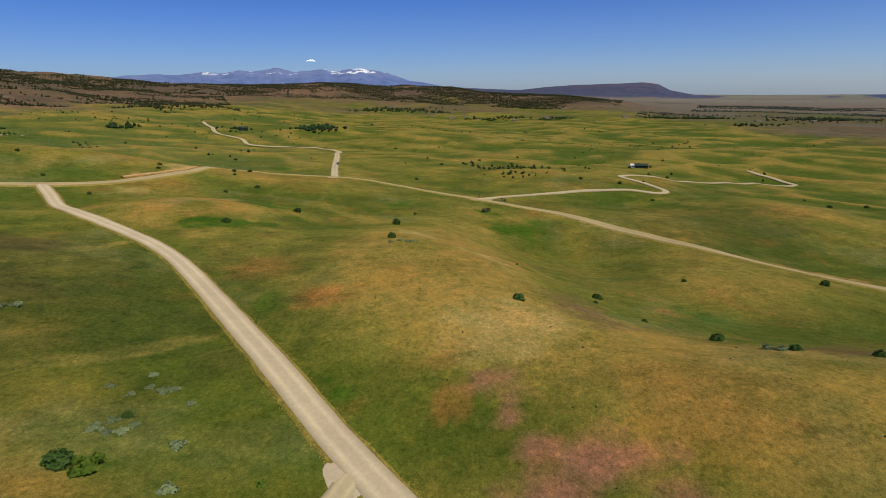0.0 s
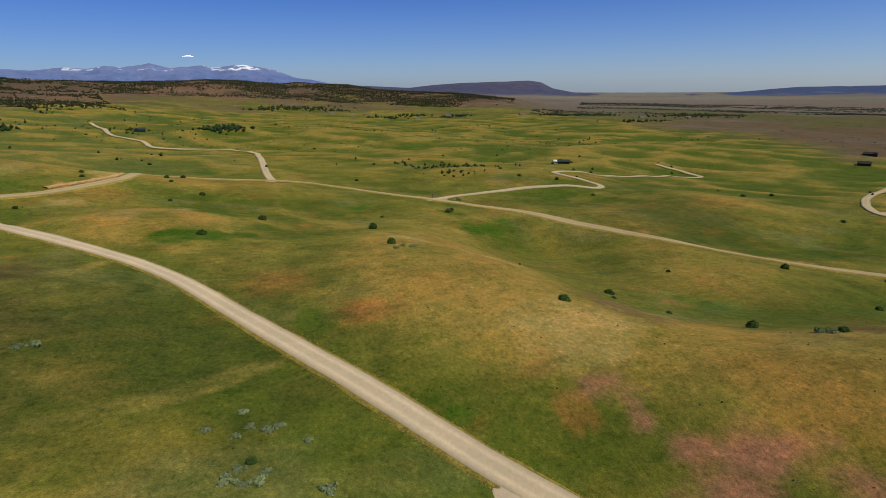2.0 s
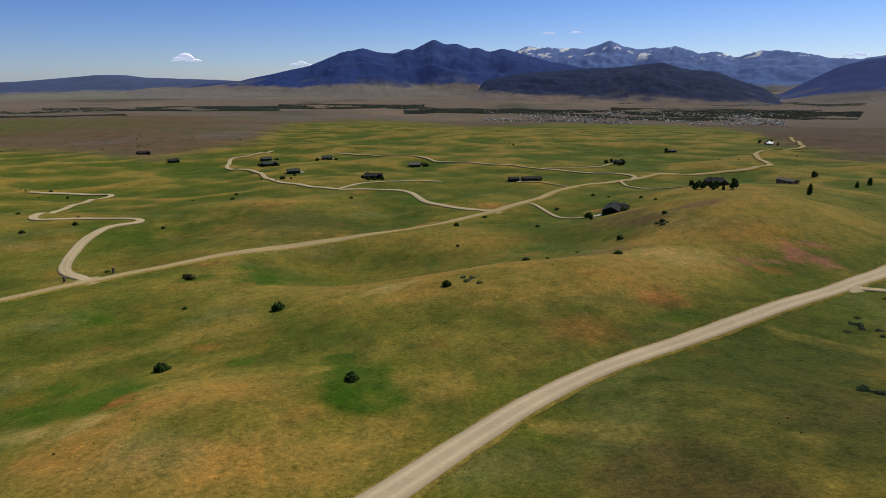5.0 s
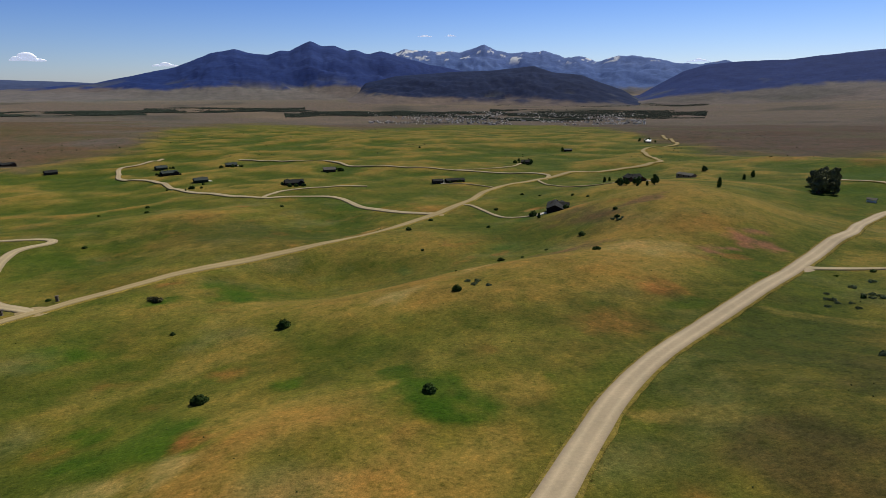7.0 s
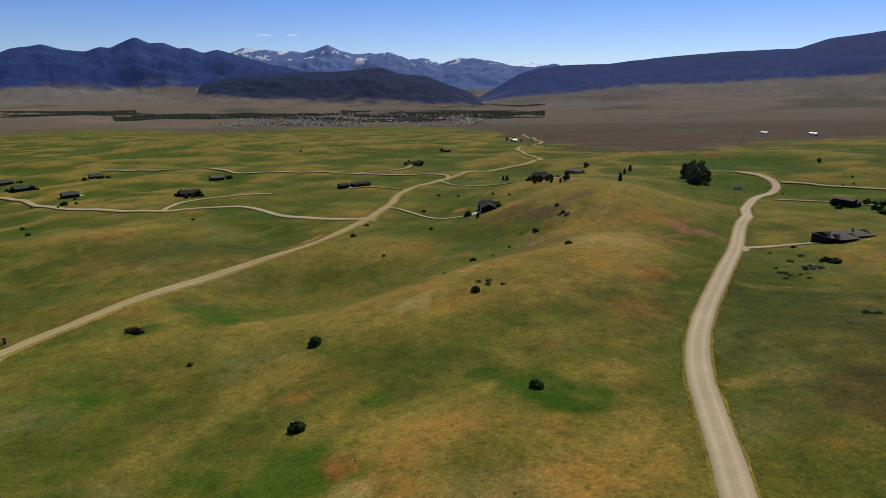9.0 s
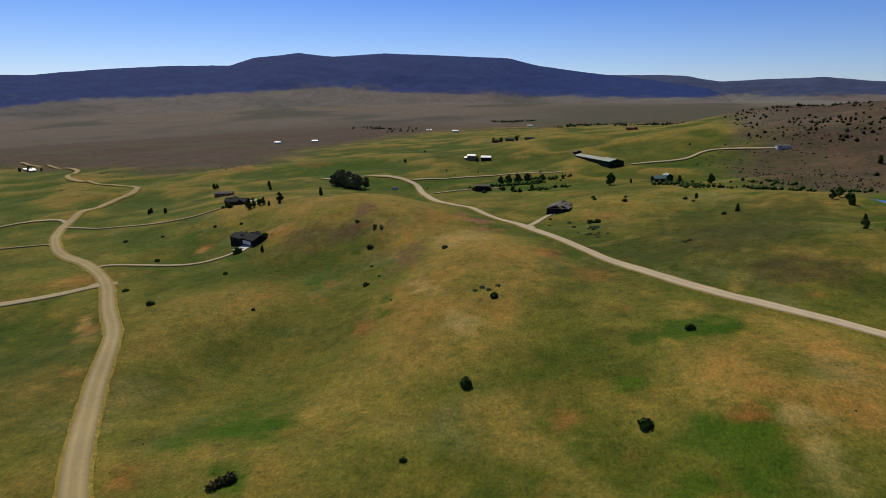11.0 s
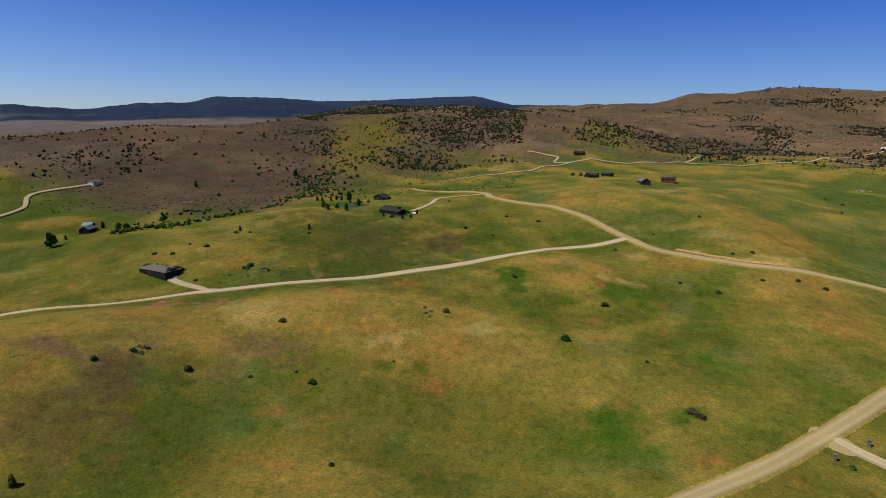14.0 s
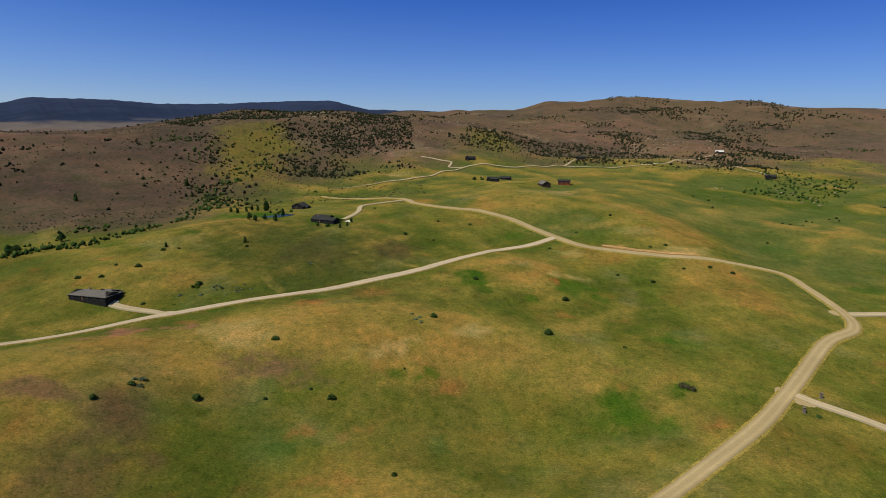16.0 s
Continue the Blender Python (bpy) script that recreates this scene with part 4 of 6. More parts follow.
BARK = plain("bark", (0.12, 0.085, 0.06), 0.95, 0, 0.1, 4, 0.4, 25, 0.4)
JUNIPER = plain("juniper_foliage", (0.046, 0.086, 0.018), 0.9, 0, 0.1, 2, 0.4, 14, 0.3, 0.3)
LEAFY = plain("broadleaf_foliage", (0.048, 0.098, 0.020), 0.9, 0, 0.15, 2, 0.4, 14, 0.3, 0.3)
OLIVE_LEAF = plain("dusty_foliage", (0.17, 0.175, 0.085), 0.9, 0, 0.1, 2, 0.35, 14, 0.3, 0.25)
SAGE_LEAF = plain("sagebrush_foliage", (0.17, 0.21, 0.10), 0.9, 0, 0.1, 3, 0.3, 18, 0.3, 0.25)
BRIGHT_LEAF = plain("fresh_foliage", (0.075, 0.125, 0.014), 0.9, 0, 0.1, 3, 0.3, 18, 0.3, 0.2)


def plant(name, label, category, group, lobes, leaf, leaf_mat, count, seed, trunk=None, flat=1.0, core=0.8):
    rng = np.random.RandomState(seed)
    e = tagged(new(name), label, category, group)
    v, t = leaf_cloud(rng, lobes, count, leaf, flat)
    cv, ct = core_blob(rng, lobes, core, flat)
    n = len(v)
    crown = new("crown", fast_mesh("crown", np.array(v + cv), np.array(t + [tuple(n + i for i in f) for f in ct]), leaf_mat))
    crown.parent = e
    stem = new("trunk", stem_mesh("trunk", trunk or [((0, 0, -0.25), 0.09), ((0.02, 0, 0.15), 0.07), ((0.05, 0.03, 0.4), 0.04)], BARK))
    stem.parent = e
    return e


def lobes_round(seed, n, wide, tall, r):
    rng = np.random.RandomState(seed)
    return [(rng.uniform(-1, 1) * wide * (1 - 0.4 * k / n), rng.uniform(-1, 1) * wide * (1 - 0.4 * k / n), r * 0.6 + tall * k / n, r * rng.uniform(0.75, 1.1)) for k in range(n)]


def place(thing, x, y, size=1.0, turn=0.0, sink=0.04, tall=1.0):
    c = copy_thing(thing, Matrix.Identity(4))
    c.matrix_basis = Matrix.LocRotScale((x, y, ground(x, y) - sink), Euler((0, 0, turn)), (size, size, size * tall))
    return c


def settle(thing, x, y, size=1.0, turn=0.0, sink=0.04):
    thing.matrix_basis = Matrix.LocRotScale((x, y, ground(x, y) - sink), Euler((0, 0, turn)), (size,) * 3)


bushes = [plant("juniper_bush", "dark green rounded juniper bush on dry grass", "bush", "junipers on the grassland", [(0, 0, 0.30, 0.44)] + lobes_round(20 + k, 6, 0.34, 0.16, 0.27), 0.075, JUNIPER, 620, 40 + k) for k in range(3)]
BUSH_A = [(-5.1, 56.4), (7.2, 54.2), (-5.9, 71.8), (13.3, 47.3), (12.5, 44.8), (-4.0, 81.5), (5.3, 38.4), (15.2, 40.8), (-23.5, 61.5), (-19.3, 75.7), (24.4, 55.8), (17.9, 34.9), (19.4, 29.3), (10.6, 98.2), (39.1, 56.2), (37.6, 43.0), (-32.6, 86.4), (23.0, 27.9), (-29.5, 91.7), (-6.7, 14.5), (-46.3, 52.3), (47.8, 51.3), (-46.6, 75.8), (-47.1, 46.4), (-35.3, 98.5), (-37.3, 103.8), (-32.8, 18.9), (38.8, 105.9), (54.8, 37.3), (-29.9, 7.5), (-58.3, 59.3), (46.8, 26.4), (-35.6, 107.2), (-18.8, 6.6), (-59.4, 52.1)]
BUSH_B = [(-46.7, 95.5), (-28.9, 5.1), (-56.8, 82.4), (36.7, 119.6), (29.4, 123.2), (-5.7, 125.7), (-48.0, 98.8), (-13.6, 3.8), (50.2, 20.4), (-19.0, 2.6), (-13.2, 0.2), (55.2, 21.5), (42.8, 123.1), (63.9, 25.4), (69.9, 79.8), (27.9, 132.7), (71.0, 27.1), (-66.2, 91.3), (-68.6, 35.8), (15.2, 146.5), (72.8, 107.5), (74.2, 117.4), (9.1, 145.3), (-65.9, 126.6), (17.2, 151.1), (7.7, 149.0), (81.9, 110.2), (-0.2, 150.5), (6.0, 152.2), (56.2, 144.9), (-111.1, 8.4), (18.7, 157.9), (52.9, 148.8), (10.3, 162.4), (39.4, 169.0), (22.9, 178.9), (90.1, 162.3), (-28.0, 203.6), (-16.6, 207.8)]
BIG = {(-5.1, 56.4): 0.8, (-5.9, 71.8): 1.05, (13.3, 47.3): 0.85, (12.5, 44.8): 0.4, (5.3, 38.4): 0.85, (-19.3, 75.7): 1.0, (17.9, 34.9): 0.95, (15.2, 40.8): 0.45, (7.2, 54.2): 0.25, (24.4, 55.8): 0.5, (-4.0, 81.5): 0.5, (-23.5, 61.5): 0.9, (39.1, 56.2): 1.0, (-37.3, 103.8): 0.8}
for k, (x, y) in enumerate(BUSH_A + BUSH_B):
    far = math.hypot(x - MID[0], y - MID[1])
    s = BIG.get((x, y), 0.7 + 0.35 * noise.noise((x, y, 1.0)) + 0.001 * far)
    if k < 3:
        settle(bushes[k], x, y, s, k * 1.3)
    else:
        place(bushes[k % 3], x, y, s, k * 2.1, tall=0.74 + 0.2 * noise.noise((y, x, 4.0)))

sage = plant("sagebrush", "silver-green low sagebrush clump in dry grass", "bush", "sagebrush by the road", [(0, 0, 0.16, 0.34)] + lobes_round(5, 6, 0.5, 0.08, 0.22), 0.055, SAGE_LEAF, 620, 9, [((0, 0, -0.2), 0.05), ((0, 0, 0.15), 0.03)], 0.8, 0.7)
SAGE_AT = [(-16.2, 25.4), (-14.9, 24.8), (-14.4, 25.6), (-13.6, 25.3), (-11.9, 24.4), (-13.2, 25.6), (-14.7, 21.5), (-14.1, 21.3), (-13.6, 21.5), (-13.4, 22.1), (-14.4, 22.3), (-10.1, 18.1), (-26.0, 33.2), (-26.6, 32.7), (-11.0, 20.9), (-14.9, 27.0), (18.4, 29.0), (18.1, 29.6), (19.2, 30.0), (-4.2, 54.6), (-3.4, 54.1), (-5.0, 53.4), (-2.7, 54.9)]
for k, (x, y) in enumerate(SAGE_AT):
    s = 0.55 + 0.35 * noise.noise((x * 3, y * 3, 2.0))
    if k == 0:
        settle(sage, x, y, s)
    else:
        place(sage, x, y, s, k * 1.7)
green_bush = plant("green_shrub", "bright green spreading shrub beside the road", "bush", "green shrubs", lobes_round(7, 6, 0.6, 0.1, 0.24), 0.08, BRIGHT_LEAF, 320, 3, [((0, 0, -0.2), 0.05), ((0, 0, 0.15), 0.03)], 0.7, 0.8)
settle(green_bush, -13.5, 18.75, 1.0)
place(green_bush, -7.0, 18.9, 0.35)
dead_bush = plant("dry_shrub", "greyish-brown half-dead spreading shrub on grass", "bush", "", lobes_round(8, 6, 0.65, 0.1, 0.26), 0.06, plain("dead_twigs", (0.080, 0.078, 0.034), 0.9, 0, 0.1, 3, 0.4, 18, 0.3), 420, 12, [((0, 0, -0.2), 0.05), ((0, 0, 0.15), 0.03)], 0.7, 0.6)
settle(dead_bush, 6.3, 85.9, 1.3)
place(bushes[1], -14.55, 18.9, 1.05, 2.0, tall=0.7)
place(bushes[2], -14.0, 22.8, 0.42, 1.0)


def tree_lobes(seed, n, tall, wide, r):
    rng = np.random.RandomState(seed)
    out = []
    for k in range(n):
        u = k / max(1, n - 1)
        w = wide * math.sin(math.pi * (0.22 + 0.7 * u))
        a = rng.uniform(0, 6.28)
        out.append((math.cos(a) * w, math.sin(a) * w, tall * (0.32 + 0.6 * u), r * rng.uniform(0.7, 1.1) * (1.1 - 0.45 * u)))
    return out


def trunk_of(tall, r):
    return [((0, 0, -0.3), r * 1.3), ((0, 0, 0.1), r), ((0.04, 0.02, tall * 0.35), r * 0.8), ((0.02, -0.03, tall * 0.7), r * 0.4), ((0, 0, tall * 0.9), r * 0.12)]


broad = plant("broadleaf_tree", "full green broadleaf tree near the houses", "tree", "yard trees", tree_lobes(3, 11, 2.2, 0.5, 0.42), 0.15, LEAFY, 420, 13, trunk_of(2.2, 0.09))
poplar = plant("tall_tree", "dark narrow conifer standing near the houses", "tree", "yard conifers", [(0.05 * math.sin(k * 2.4), 0.05 * math.cos(k * 2.4), 0.35 + 0.27 * k, 0.40 * (1 - (k / 9.0) ** 2)) for k in range(7)], 0.12, JUNIPER, 380, 14, trunk_of(2.3, 0.07))
dusty = plant("grove_tree", "dusty grey-green tree in a dense grove", "tree", "trees of the grove", tree_lobes(6, 12, 3.4, 0.75, 0.62), 0.2, OLIVE_LEAF, 480, 15, trunk_of(3.4, 0.12))
rng = np.random.RandomState(4)
first = True
for k in range(34):
    u = k / 33.0
    x, y = 47.2 + 11.5 * u + rng.uniform(-1.4, 1.4), -28.0 - 11.0 * u + rng.uniform(-2.4, 2.4)
    s = rng.uniform(0.75, 1.15)
    if first:
        settle(dusty, x, y, s)
        first = False
    else:
        place(dusty, x, y, s, rng.uniform(0, 6))
BROAD_AT = [(11.8, -39.9, 1.0), (9.7, -39.5, 1.2), (7.4, -40.2, 1.2), (5.1, -42.3, 1.1), (1.1, -41.9, 0.9), (6.3, -25.2, 0.6), (2.0, -27.7, 0.6), (4.3, -23.5, 0.5), (-16.3, -28.6, 1.3), (-28.5, -24.5, 0.8), (51.9, -76.8, 0.9), (-49.6, 12.6, 0.7), (-48.1, 14.5, 0.6), (-49.8, 15.9, 0.6), (53.7, 12.4, 0.7), (54.0, 11.8, 0.9), (53.6, 10.9, 0.9), (52.7, 8.9, 1.0)]
FAR_BROAD_AT = [(53.2, 9.5, 0.9), (49.9, 7.0, 0.9), (56.1, 9.8, 0.8), (143.4, 4.5, 1.0), (145.9, 1.2, 1.2), (150.3, 0.7, 1.1), (152.5, 3.7, 0.9), (203.9, -32.3, 1.2), (204.3, -32.6, 1.1), (243.8, -94.1, 1.0), (245.1, -95.6, 1.2), (247.9, -99.0, 1.1), (250.8, -100.3, 1.2), (241.8, -99.2, 1.0), (246.2, -92.1, 1.0), (247.5, -93.1, 1.1), (28.0, -128.0, 1.0), (32.6, -135.2, 1.0), (22.2, -132.0, 1.0), (26.4, -75.9, 0.8), (-36.6, -20.3, 0.9), (96.4, -34.4, 0.9)]
for k, (x, y, s) in enumerate(BROAD_AT + FAR_BROAD_AT):
    if k == 0:
        settle(broad, x, y, s)
    else:
        place(broad, x, y, s * (0.7 if x > 50 else 1.0), k * 1.9)
TALL_AT = [(46.4, -4.4, 0.9), (77.1, -32.4, 0.9), (80.7, -37.5, 1.1), (-66.8, 0.7, 0.8), (-65.3, 3.0, 0.8), (-67.2, 4.4, 0.8), (-69.1, 5.0, 0.8), (-68.9, 6.6, 0.8), (-68.4, 9.0, 1.5), (-58.8, 16.6, 0.9), (-49.4, 18.3, 1.0), (-52.7, 27.7, 0.6), (-47.9, 34.2, 0.6), (-46.1, 33.1, 0.6), (-47.8, 27.9, 0.6), (-51.9, 34.1, 0.6), (97.6, -34.5, 1.0), (48.6, 9.3, 0.6), (50.5, 10.2, 0.6), (84.0, 1.5, 0.8), (92.1, -2.1, 0.8), (93.2, -4.1, 0.8), (36.6, 34.7, 0.6), (-31.8, -32.7, 0.9), (-76.7, -46.5, 1.2), (-107.5, -32.0, 1.2), (-109.9, -33.1, 1.0), (-34.8, 17.8, 0.7), (-30.7, 4.6, 0.6), (-20.9, -30.4, 0.6)]
for k, (x, y, s) in enumerate(TALL_AT):
    if k == 0:
        settle(poplar, x, y, s)
    else:
        place(poplar, x, y, s, k * 1.3, tall=0.75)


# ---- scrub on the hills, woods in the valley, tufts of grass ----
def clumps(name, label, xs, ys, sizes, colours, mat, seed, tall=1.0):
    """Many small jagged plants in one sheet of leaf sprays."""
    rng = np.random.RandomState(seed)
    n = len(xs)
    zs = height(xs, ys)
    base = np.array([[0, 0, 1.0], [1, 0, 0.25], [-0.5, 0.87, 0.35], [-0.5, -0.87, 0.3], [0.1, 0.2, -0.2]])
    jit = rng.uniform(0.6, 1.35, (n, 5, 3))
    v = base[None] * jit * sizes[:, None, None] * np.array([0.62, 0.62, 0.9 * tall])
    a = rng.uniform(0, 6.28, n)
    c, s = np.cos(a)[:, None], np.sin(a)[:, None]
    v = np.stack([v[..., 0] * c - v[..., 1] * s, v[..., 0] * s + v[..., 1] * c, v[..., 2]], -1)
    v += np.stack([xs, ys, zs], 1)[:, None]
    t = np.array([[0, 1, 2], [0, 2, 3], [0, 3, 1], [4, 2, 1], [4, 3, 2], [4, 1, 3]])
    tris = (t[None] + 5 * np.arange(n)[:, None, None]).reshape(-1, 3)
    ob = new(name, fast_mesh(name, v.reshape(-1, 3), tris, mat, np.repeat(colours, 5, 0)))
    return tagged(ob, label, "plants", kind="stuff")


FOLIAGE = tinted("scattered_foliage", 0.6, 5.0, 0.05, 0.3)
rng = np.random.RandomState(11)


def scatter(n, az0, az1, r0, r1, mask, power=1.0):
    a = np.radians(rng.uniform(az0, az1, n))
    r = r0 + (r1 - r0) * rng.uniform(0, 1, n) ** power
    x, y = MID[0] + r * np.sin(a), MID[1] + r * np.cos(a)
    keep = rng.uniform(0, 1, n) < mask(x, y)
    return x[keep], y[keep]


def stuff(name, label, spots, small, large, colour, vary, seed, tall=1.0):
    x = np.concatenate([s[0] for s in spots])
    y = np.concatenate([s[1] for s in spots])
    size = rng.uniform(small, large, len(x)) * (0.8 + 0.0009 * np.hypot(x, y - 60))
    col = np.array(colour) * rng.uniform(1 - vary, 1 + vary, (len(x), 1))
    return clumps(name, label, x, y, size, col, FOLIAGE, seed, tall)


def groves(f, seed, low, high):
    """Loose clumps with features of f metres."""
    return lambda x, y: smooth(low, high, fbm(x, y, f, 5, seed))


def strip(x0, y0, x1, y1, n, wide):
    u = rng.uniform(0, 1, n)
    return x0 + (x1 - x0) * u + rng.normal(0, wide, n), y0 + (y1 - y0) * u + rng.normal(0, wide, n)


stuff("hill_junipers", "scattered dark junipers on brown rocky hills", [
    scatter(10500, 234, 261, 150, 330, lambda x, y: smooth(-0.4, 0.35, fbm(x, y, 28, 5, 40.0)) * (1 - 0.85 * spot(x, y, -160, -29, 42, 17, 20))), scatter(2400, 204, 238, 118, 330, groves(40, 41.0, -0.5, 0.9)), strip(-112, -34, -84, -6, 60, 2.5),
    scatter(19000, 260, 304, 212, 460, groves(30, 42.0, 0.0, 0.5)), scatter(3800, 262, 300, 200, 265, groves(22, 43.0, -0.3, 0.5)), scatter(12000, 268, 318, 420, 700, groves(50, 42.5, 0.1, 0.5)),
    scatter(14400, -46, -22, 240, 620, groves(50, 45.0, 0.0, 0.45)), scatter(54400, -46, 18, 600, 900, groves(45, 40.0, -0.45, 0.2)), scatter(1920, 196, 215, 150, 420, groves(40, 46.0, 0.0, 0.5))],
    0.45, 1.3, (0.024, 0.029, 0.013), 0.45, 1)
stuff("sage_dots", "small dark sagebrush dotted over dry brown slopes", [
    scatter(9000, 198, 262, 95, 330, groves(30, 90.0, -0.6, 0.6)), scatter(9000, 262, 312, 190, 420, groves(40, 91.0, -0.6, 0.6)), scatter(5000, 40, 160, 180, 520, groves(60, 92.0, 0.0, 0.8)), scatter(3500, -30, 40, 120, 560, groves(60, 93.0, 0.0, 0.8))], 0.22, 0.6, (0.040, 0.042, 0.024), 0.4, 8, 0.8)
near = lambda x, y: smooth(-0.2, 0.6, fbm(x, y, 14, 4, 94.0))
stuff("grass_specks", "tiny dark shrubs dotted over the near grassland", [scatter(2600, 0, 360, 4, 110, near, 0.6)], 0.05, 0.17, (0.050, 0.066, 0.022), 0.5, 9, 0.8)
stuff("rock_outcrops", "pale sandstone outcrops on the juniper slopes", [
    scatter(2600, 258, 300, 205, 330, groves(26, 47.0, 0.15, 0.5)), scatter(1200, 240, 256, 195, 270, groves(24, 48.0, 0.05, 0.4)), scatter(900, 300, 312, 150, 250, groves(24, 49.0, 0.25, 0.5))], 0.5, 1.4, (0.30, 0.235, 0.165), 0.25, 7, 0.45)
stuff("meadow_scrub", "low scattered shrubs over the rolling grassland", [
    scatter(900, 0, 360, 95, 330, groves(40, 50.0, 0.1, 0.5)), scatter(500, -25, 30, 90, 420, groves(30, 55.0, 0.0, 0.4)), strip(8, 147, 24, 140, 40, 3.5), strip(12, 128, 22, 132, 22, 2.5), strip(-150, 225, -60, 240, 60, 9)],
    0.45, 1.0, (0.035, 0.052, 0.016), 0.4, 2)
stuff("farm_woods", "rows of dark trees round distant farms", [
    strip(-61, 248, -47, 257, 110, 2.5), strip(-116, 207, -112, 214, 30, 2.0), strip(182, 521, 244, 516, 150, 5), strip(22, 498, 74, 549, 70, 6), strip(89, 528, 112, 543, 50, 5), strip(196, 397, 237, 410, 40, 4), strip(-78, 574, -2, 600, 220, 10), strip(300, 480, 360, 560, 120, 16),
    scatter(900, 192, 222, 330, 520, groves(50, 77.0, 0.1, 0.5)), strip(330, -679, 152, -397, 70, 9), strip(138, -744, 97, -671, 90, 12), strip(22, -320, -30, -403, 110, 5), strip(-20, -300, -90, -260, 90, 4)], 0.9, 2.0, (0.022, 0.040, 0.014), 0.35, 6)
stuff("creek_scrub", "dense green shrubs along a creek bottom", [
    (np.array([-32.0, -33, -34.5, -36, -37.5, -41, -44, -46, -47.5, -49, -53, -56, 1, 3, 5, -1, 8, 10]) + rng.uniform(-1, 1, 18), np.array([-27.0, -25, -24, -22.5, -21, -24, -25.5, -24, -22, -20, -14, -8, -30, -27, -24, -31, -33, -31]) + rng.uniform(-1, 1, 18)),
    strip(-26, -22, -31.3, -19.6, 26, 0.9), strip(-31.3, -19.6, -33.3, -12, 40, 1.0), strip(-33.3, -12, -46, -11, 44, 1.1), strip(-46, -11, -62, -6.6, 34, 1.3), strip(-62, -6.6, -75, -9, 26, 1.6), strip(-75, -9, -107, -22, 60, 2.0), strip(-107, -22, -129, -22, 50, 2.2), strip(-129, -22, -139, -16, 24, 2.0), strip(-133, -39, -169, -71, 60, 3.0), strip(-48, -24, -52, -23, 12, 0.8), strip(-4, -44, 12, -46, 60, 1.2), strip(1, -40, 13, -35, 110, 0.9), strip(-6, -33, 4, -24, 40, 1.0), strip(-100, -20, -80, -4, 24, 2.5), strip(-66, 11, -58, 17, 14, 1.2),
    scatter(900, 303, 312, 160, 330, groves(30, 65.0, 0.1, 0.4))], 0.45, 1.2, (0.034, 0.064, 0.013), 0.4, 3)


def band(n, az0, az1, r0, r1, seed):
    """A ragged belt of trees that thins out at both sides."""
    m = lambda x, y: smooth(0.0, 0.35, 1 - np.abs((np.hypot(x - MID[0], y - MID[1]) - (r0 + r1) / 2) / ((r1 - r0) / 2)) + 0.6 * fbm(x, y, 130, 4, seed)) * smooth(-0.35, 0.15, fbm(x, y, 90, 4, seed + 3))
    return scatter(n, az0, az1, r0, r1, m)


stuff("valley_woods", "dark bands of trees along the valley river", [
    band(18000, 58, 72, 1480, 1720, 70.0), band(10000, 72, 86, 1600, 1840, 71.0), band(18000, 84, 104, 1430, 1700, 72.0), band(10000, 102, 115, 1370, 1480, 73.0), band(14000, 104, 124, 1500, 1850, 74.0), band(9000, 104, 124, 2000, 2450, 75.0),
    band(1600, 24, 42, 780, 1100, 76.0), band(3600, 38, 58, 740, 950, 77.0), band(900, 20, 40, 520, 640, 78.0), band(6000, 24, 58, 1400, 1750, 79.0)], 0.75, 1.7, (0.032, 0.044, 0.036), 0.4, 4, 0.75)


def tufts(name, label, x, y, size, colours, seed):
    """Grass clumps of four bent blades each."""
    r = np.random.RandomState(seed)
    n = len(x)
    z = height(x, y) - 0.01
    a = r.uniform(0, 6.28, (n, 4)) 
    lean = r.uniform(0.6, 1.4, (n, 4))
    hgt = size[:, None] * r.uniform(0.5, 1.2, (n, 4))
    w = hgt * r.uniform(0.22, 0.4, (n, 4))
    dx, dy = np.cos(a), np.sin(a)
    p0 = np.stack([x[:, None] - dy * w, y[:, None] + dx * w, np.repeat(z[:, None], 4, 1)], -1)
    p1 = np.stack([x[:, None] + dy * w, y[:, None] - dx * w, np.repeat(z[:, None], 4, 1)], -1)
    p2 = np.stack([x[:, None] + dx * lean * hgt, y[:, None] + dy * lean * hgt, z[:, None] + hgt * 0.75], -1)
    v = np.stack([p0, p1, p2], 2).reshape(-1, 3)
    tris = np.arange(len(v)).reshape(-1, 3)
    ob = new(name, fast_mesh(name, v, tris, FOLIAGE, np.repeat(colours, 12, 0)))
    return tagged(ob, label, "grass", kind="stuff")


def off_road(x, y):
    d = np.full(len(x), 99.0)
    for pts in (R1, R2):
        for q in curve_points(pts, 1.2):
            d = np.minimum(d, (x - q.x) ** 2 + (y - q.y) ** 2)
    return np.sqrt(d)


gx, gy = scatter(110000, 0, 360, 2, 92, lambda x, y: np.ones(len(x)), 0.62)
dist = off_road(gx, gy)
gx, gy, dist = gx[dist > 1.1], gy[dist > 1.1], dist[dist > 1.1]
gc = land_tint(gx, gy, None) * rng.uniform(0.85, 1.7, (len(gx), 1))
gc = blend(gc, (0.36, 0.27, 0.085), 0.8 * (1 - smooth(1.2, 1.7, dist)))
tufts("grass_tufts", "short clumps of green and cured grass", gx, gy, rng.uniform(0.015, 0.045, len(gx)), gc, 5)

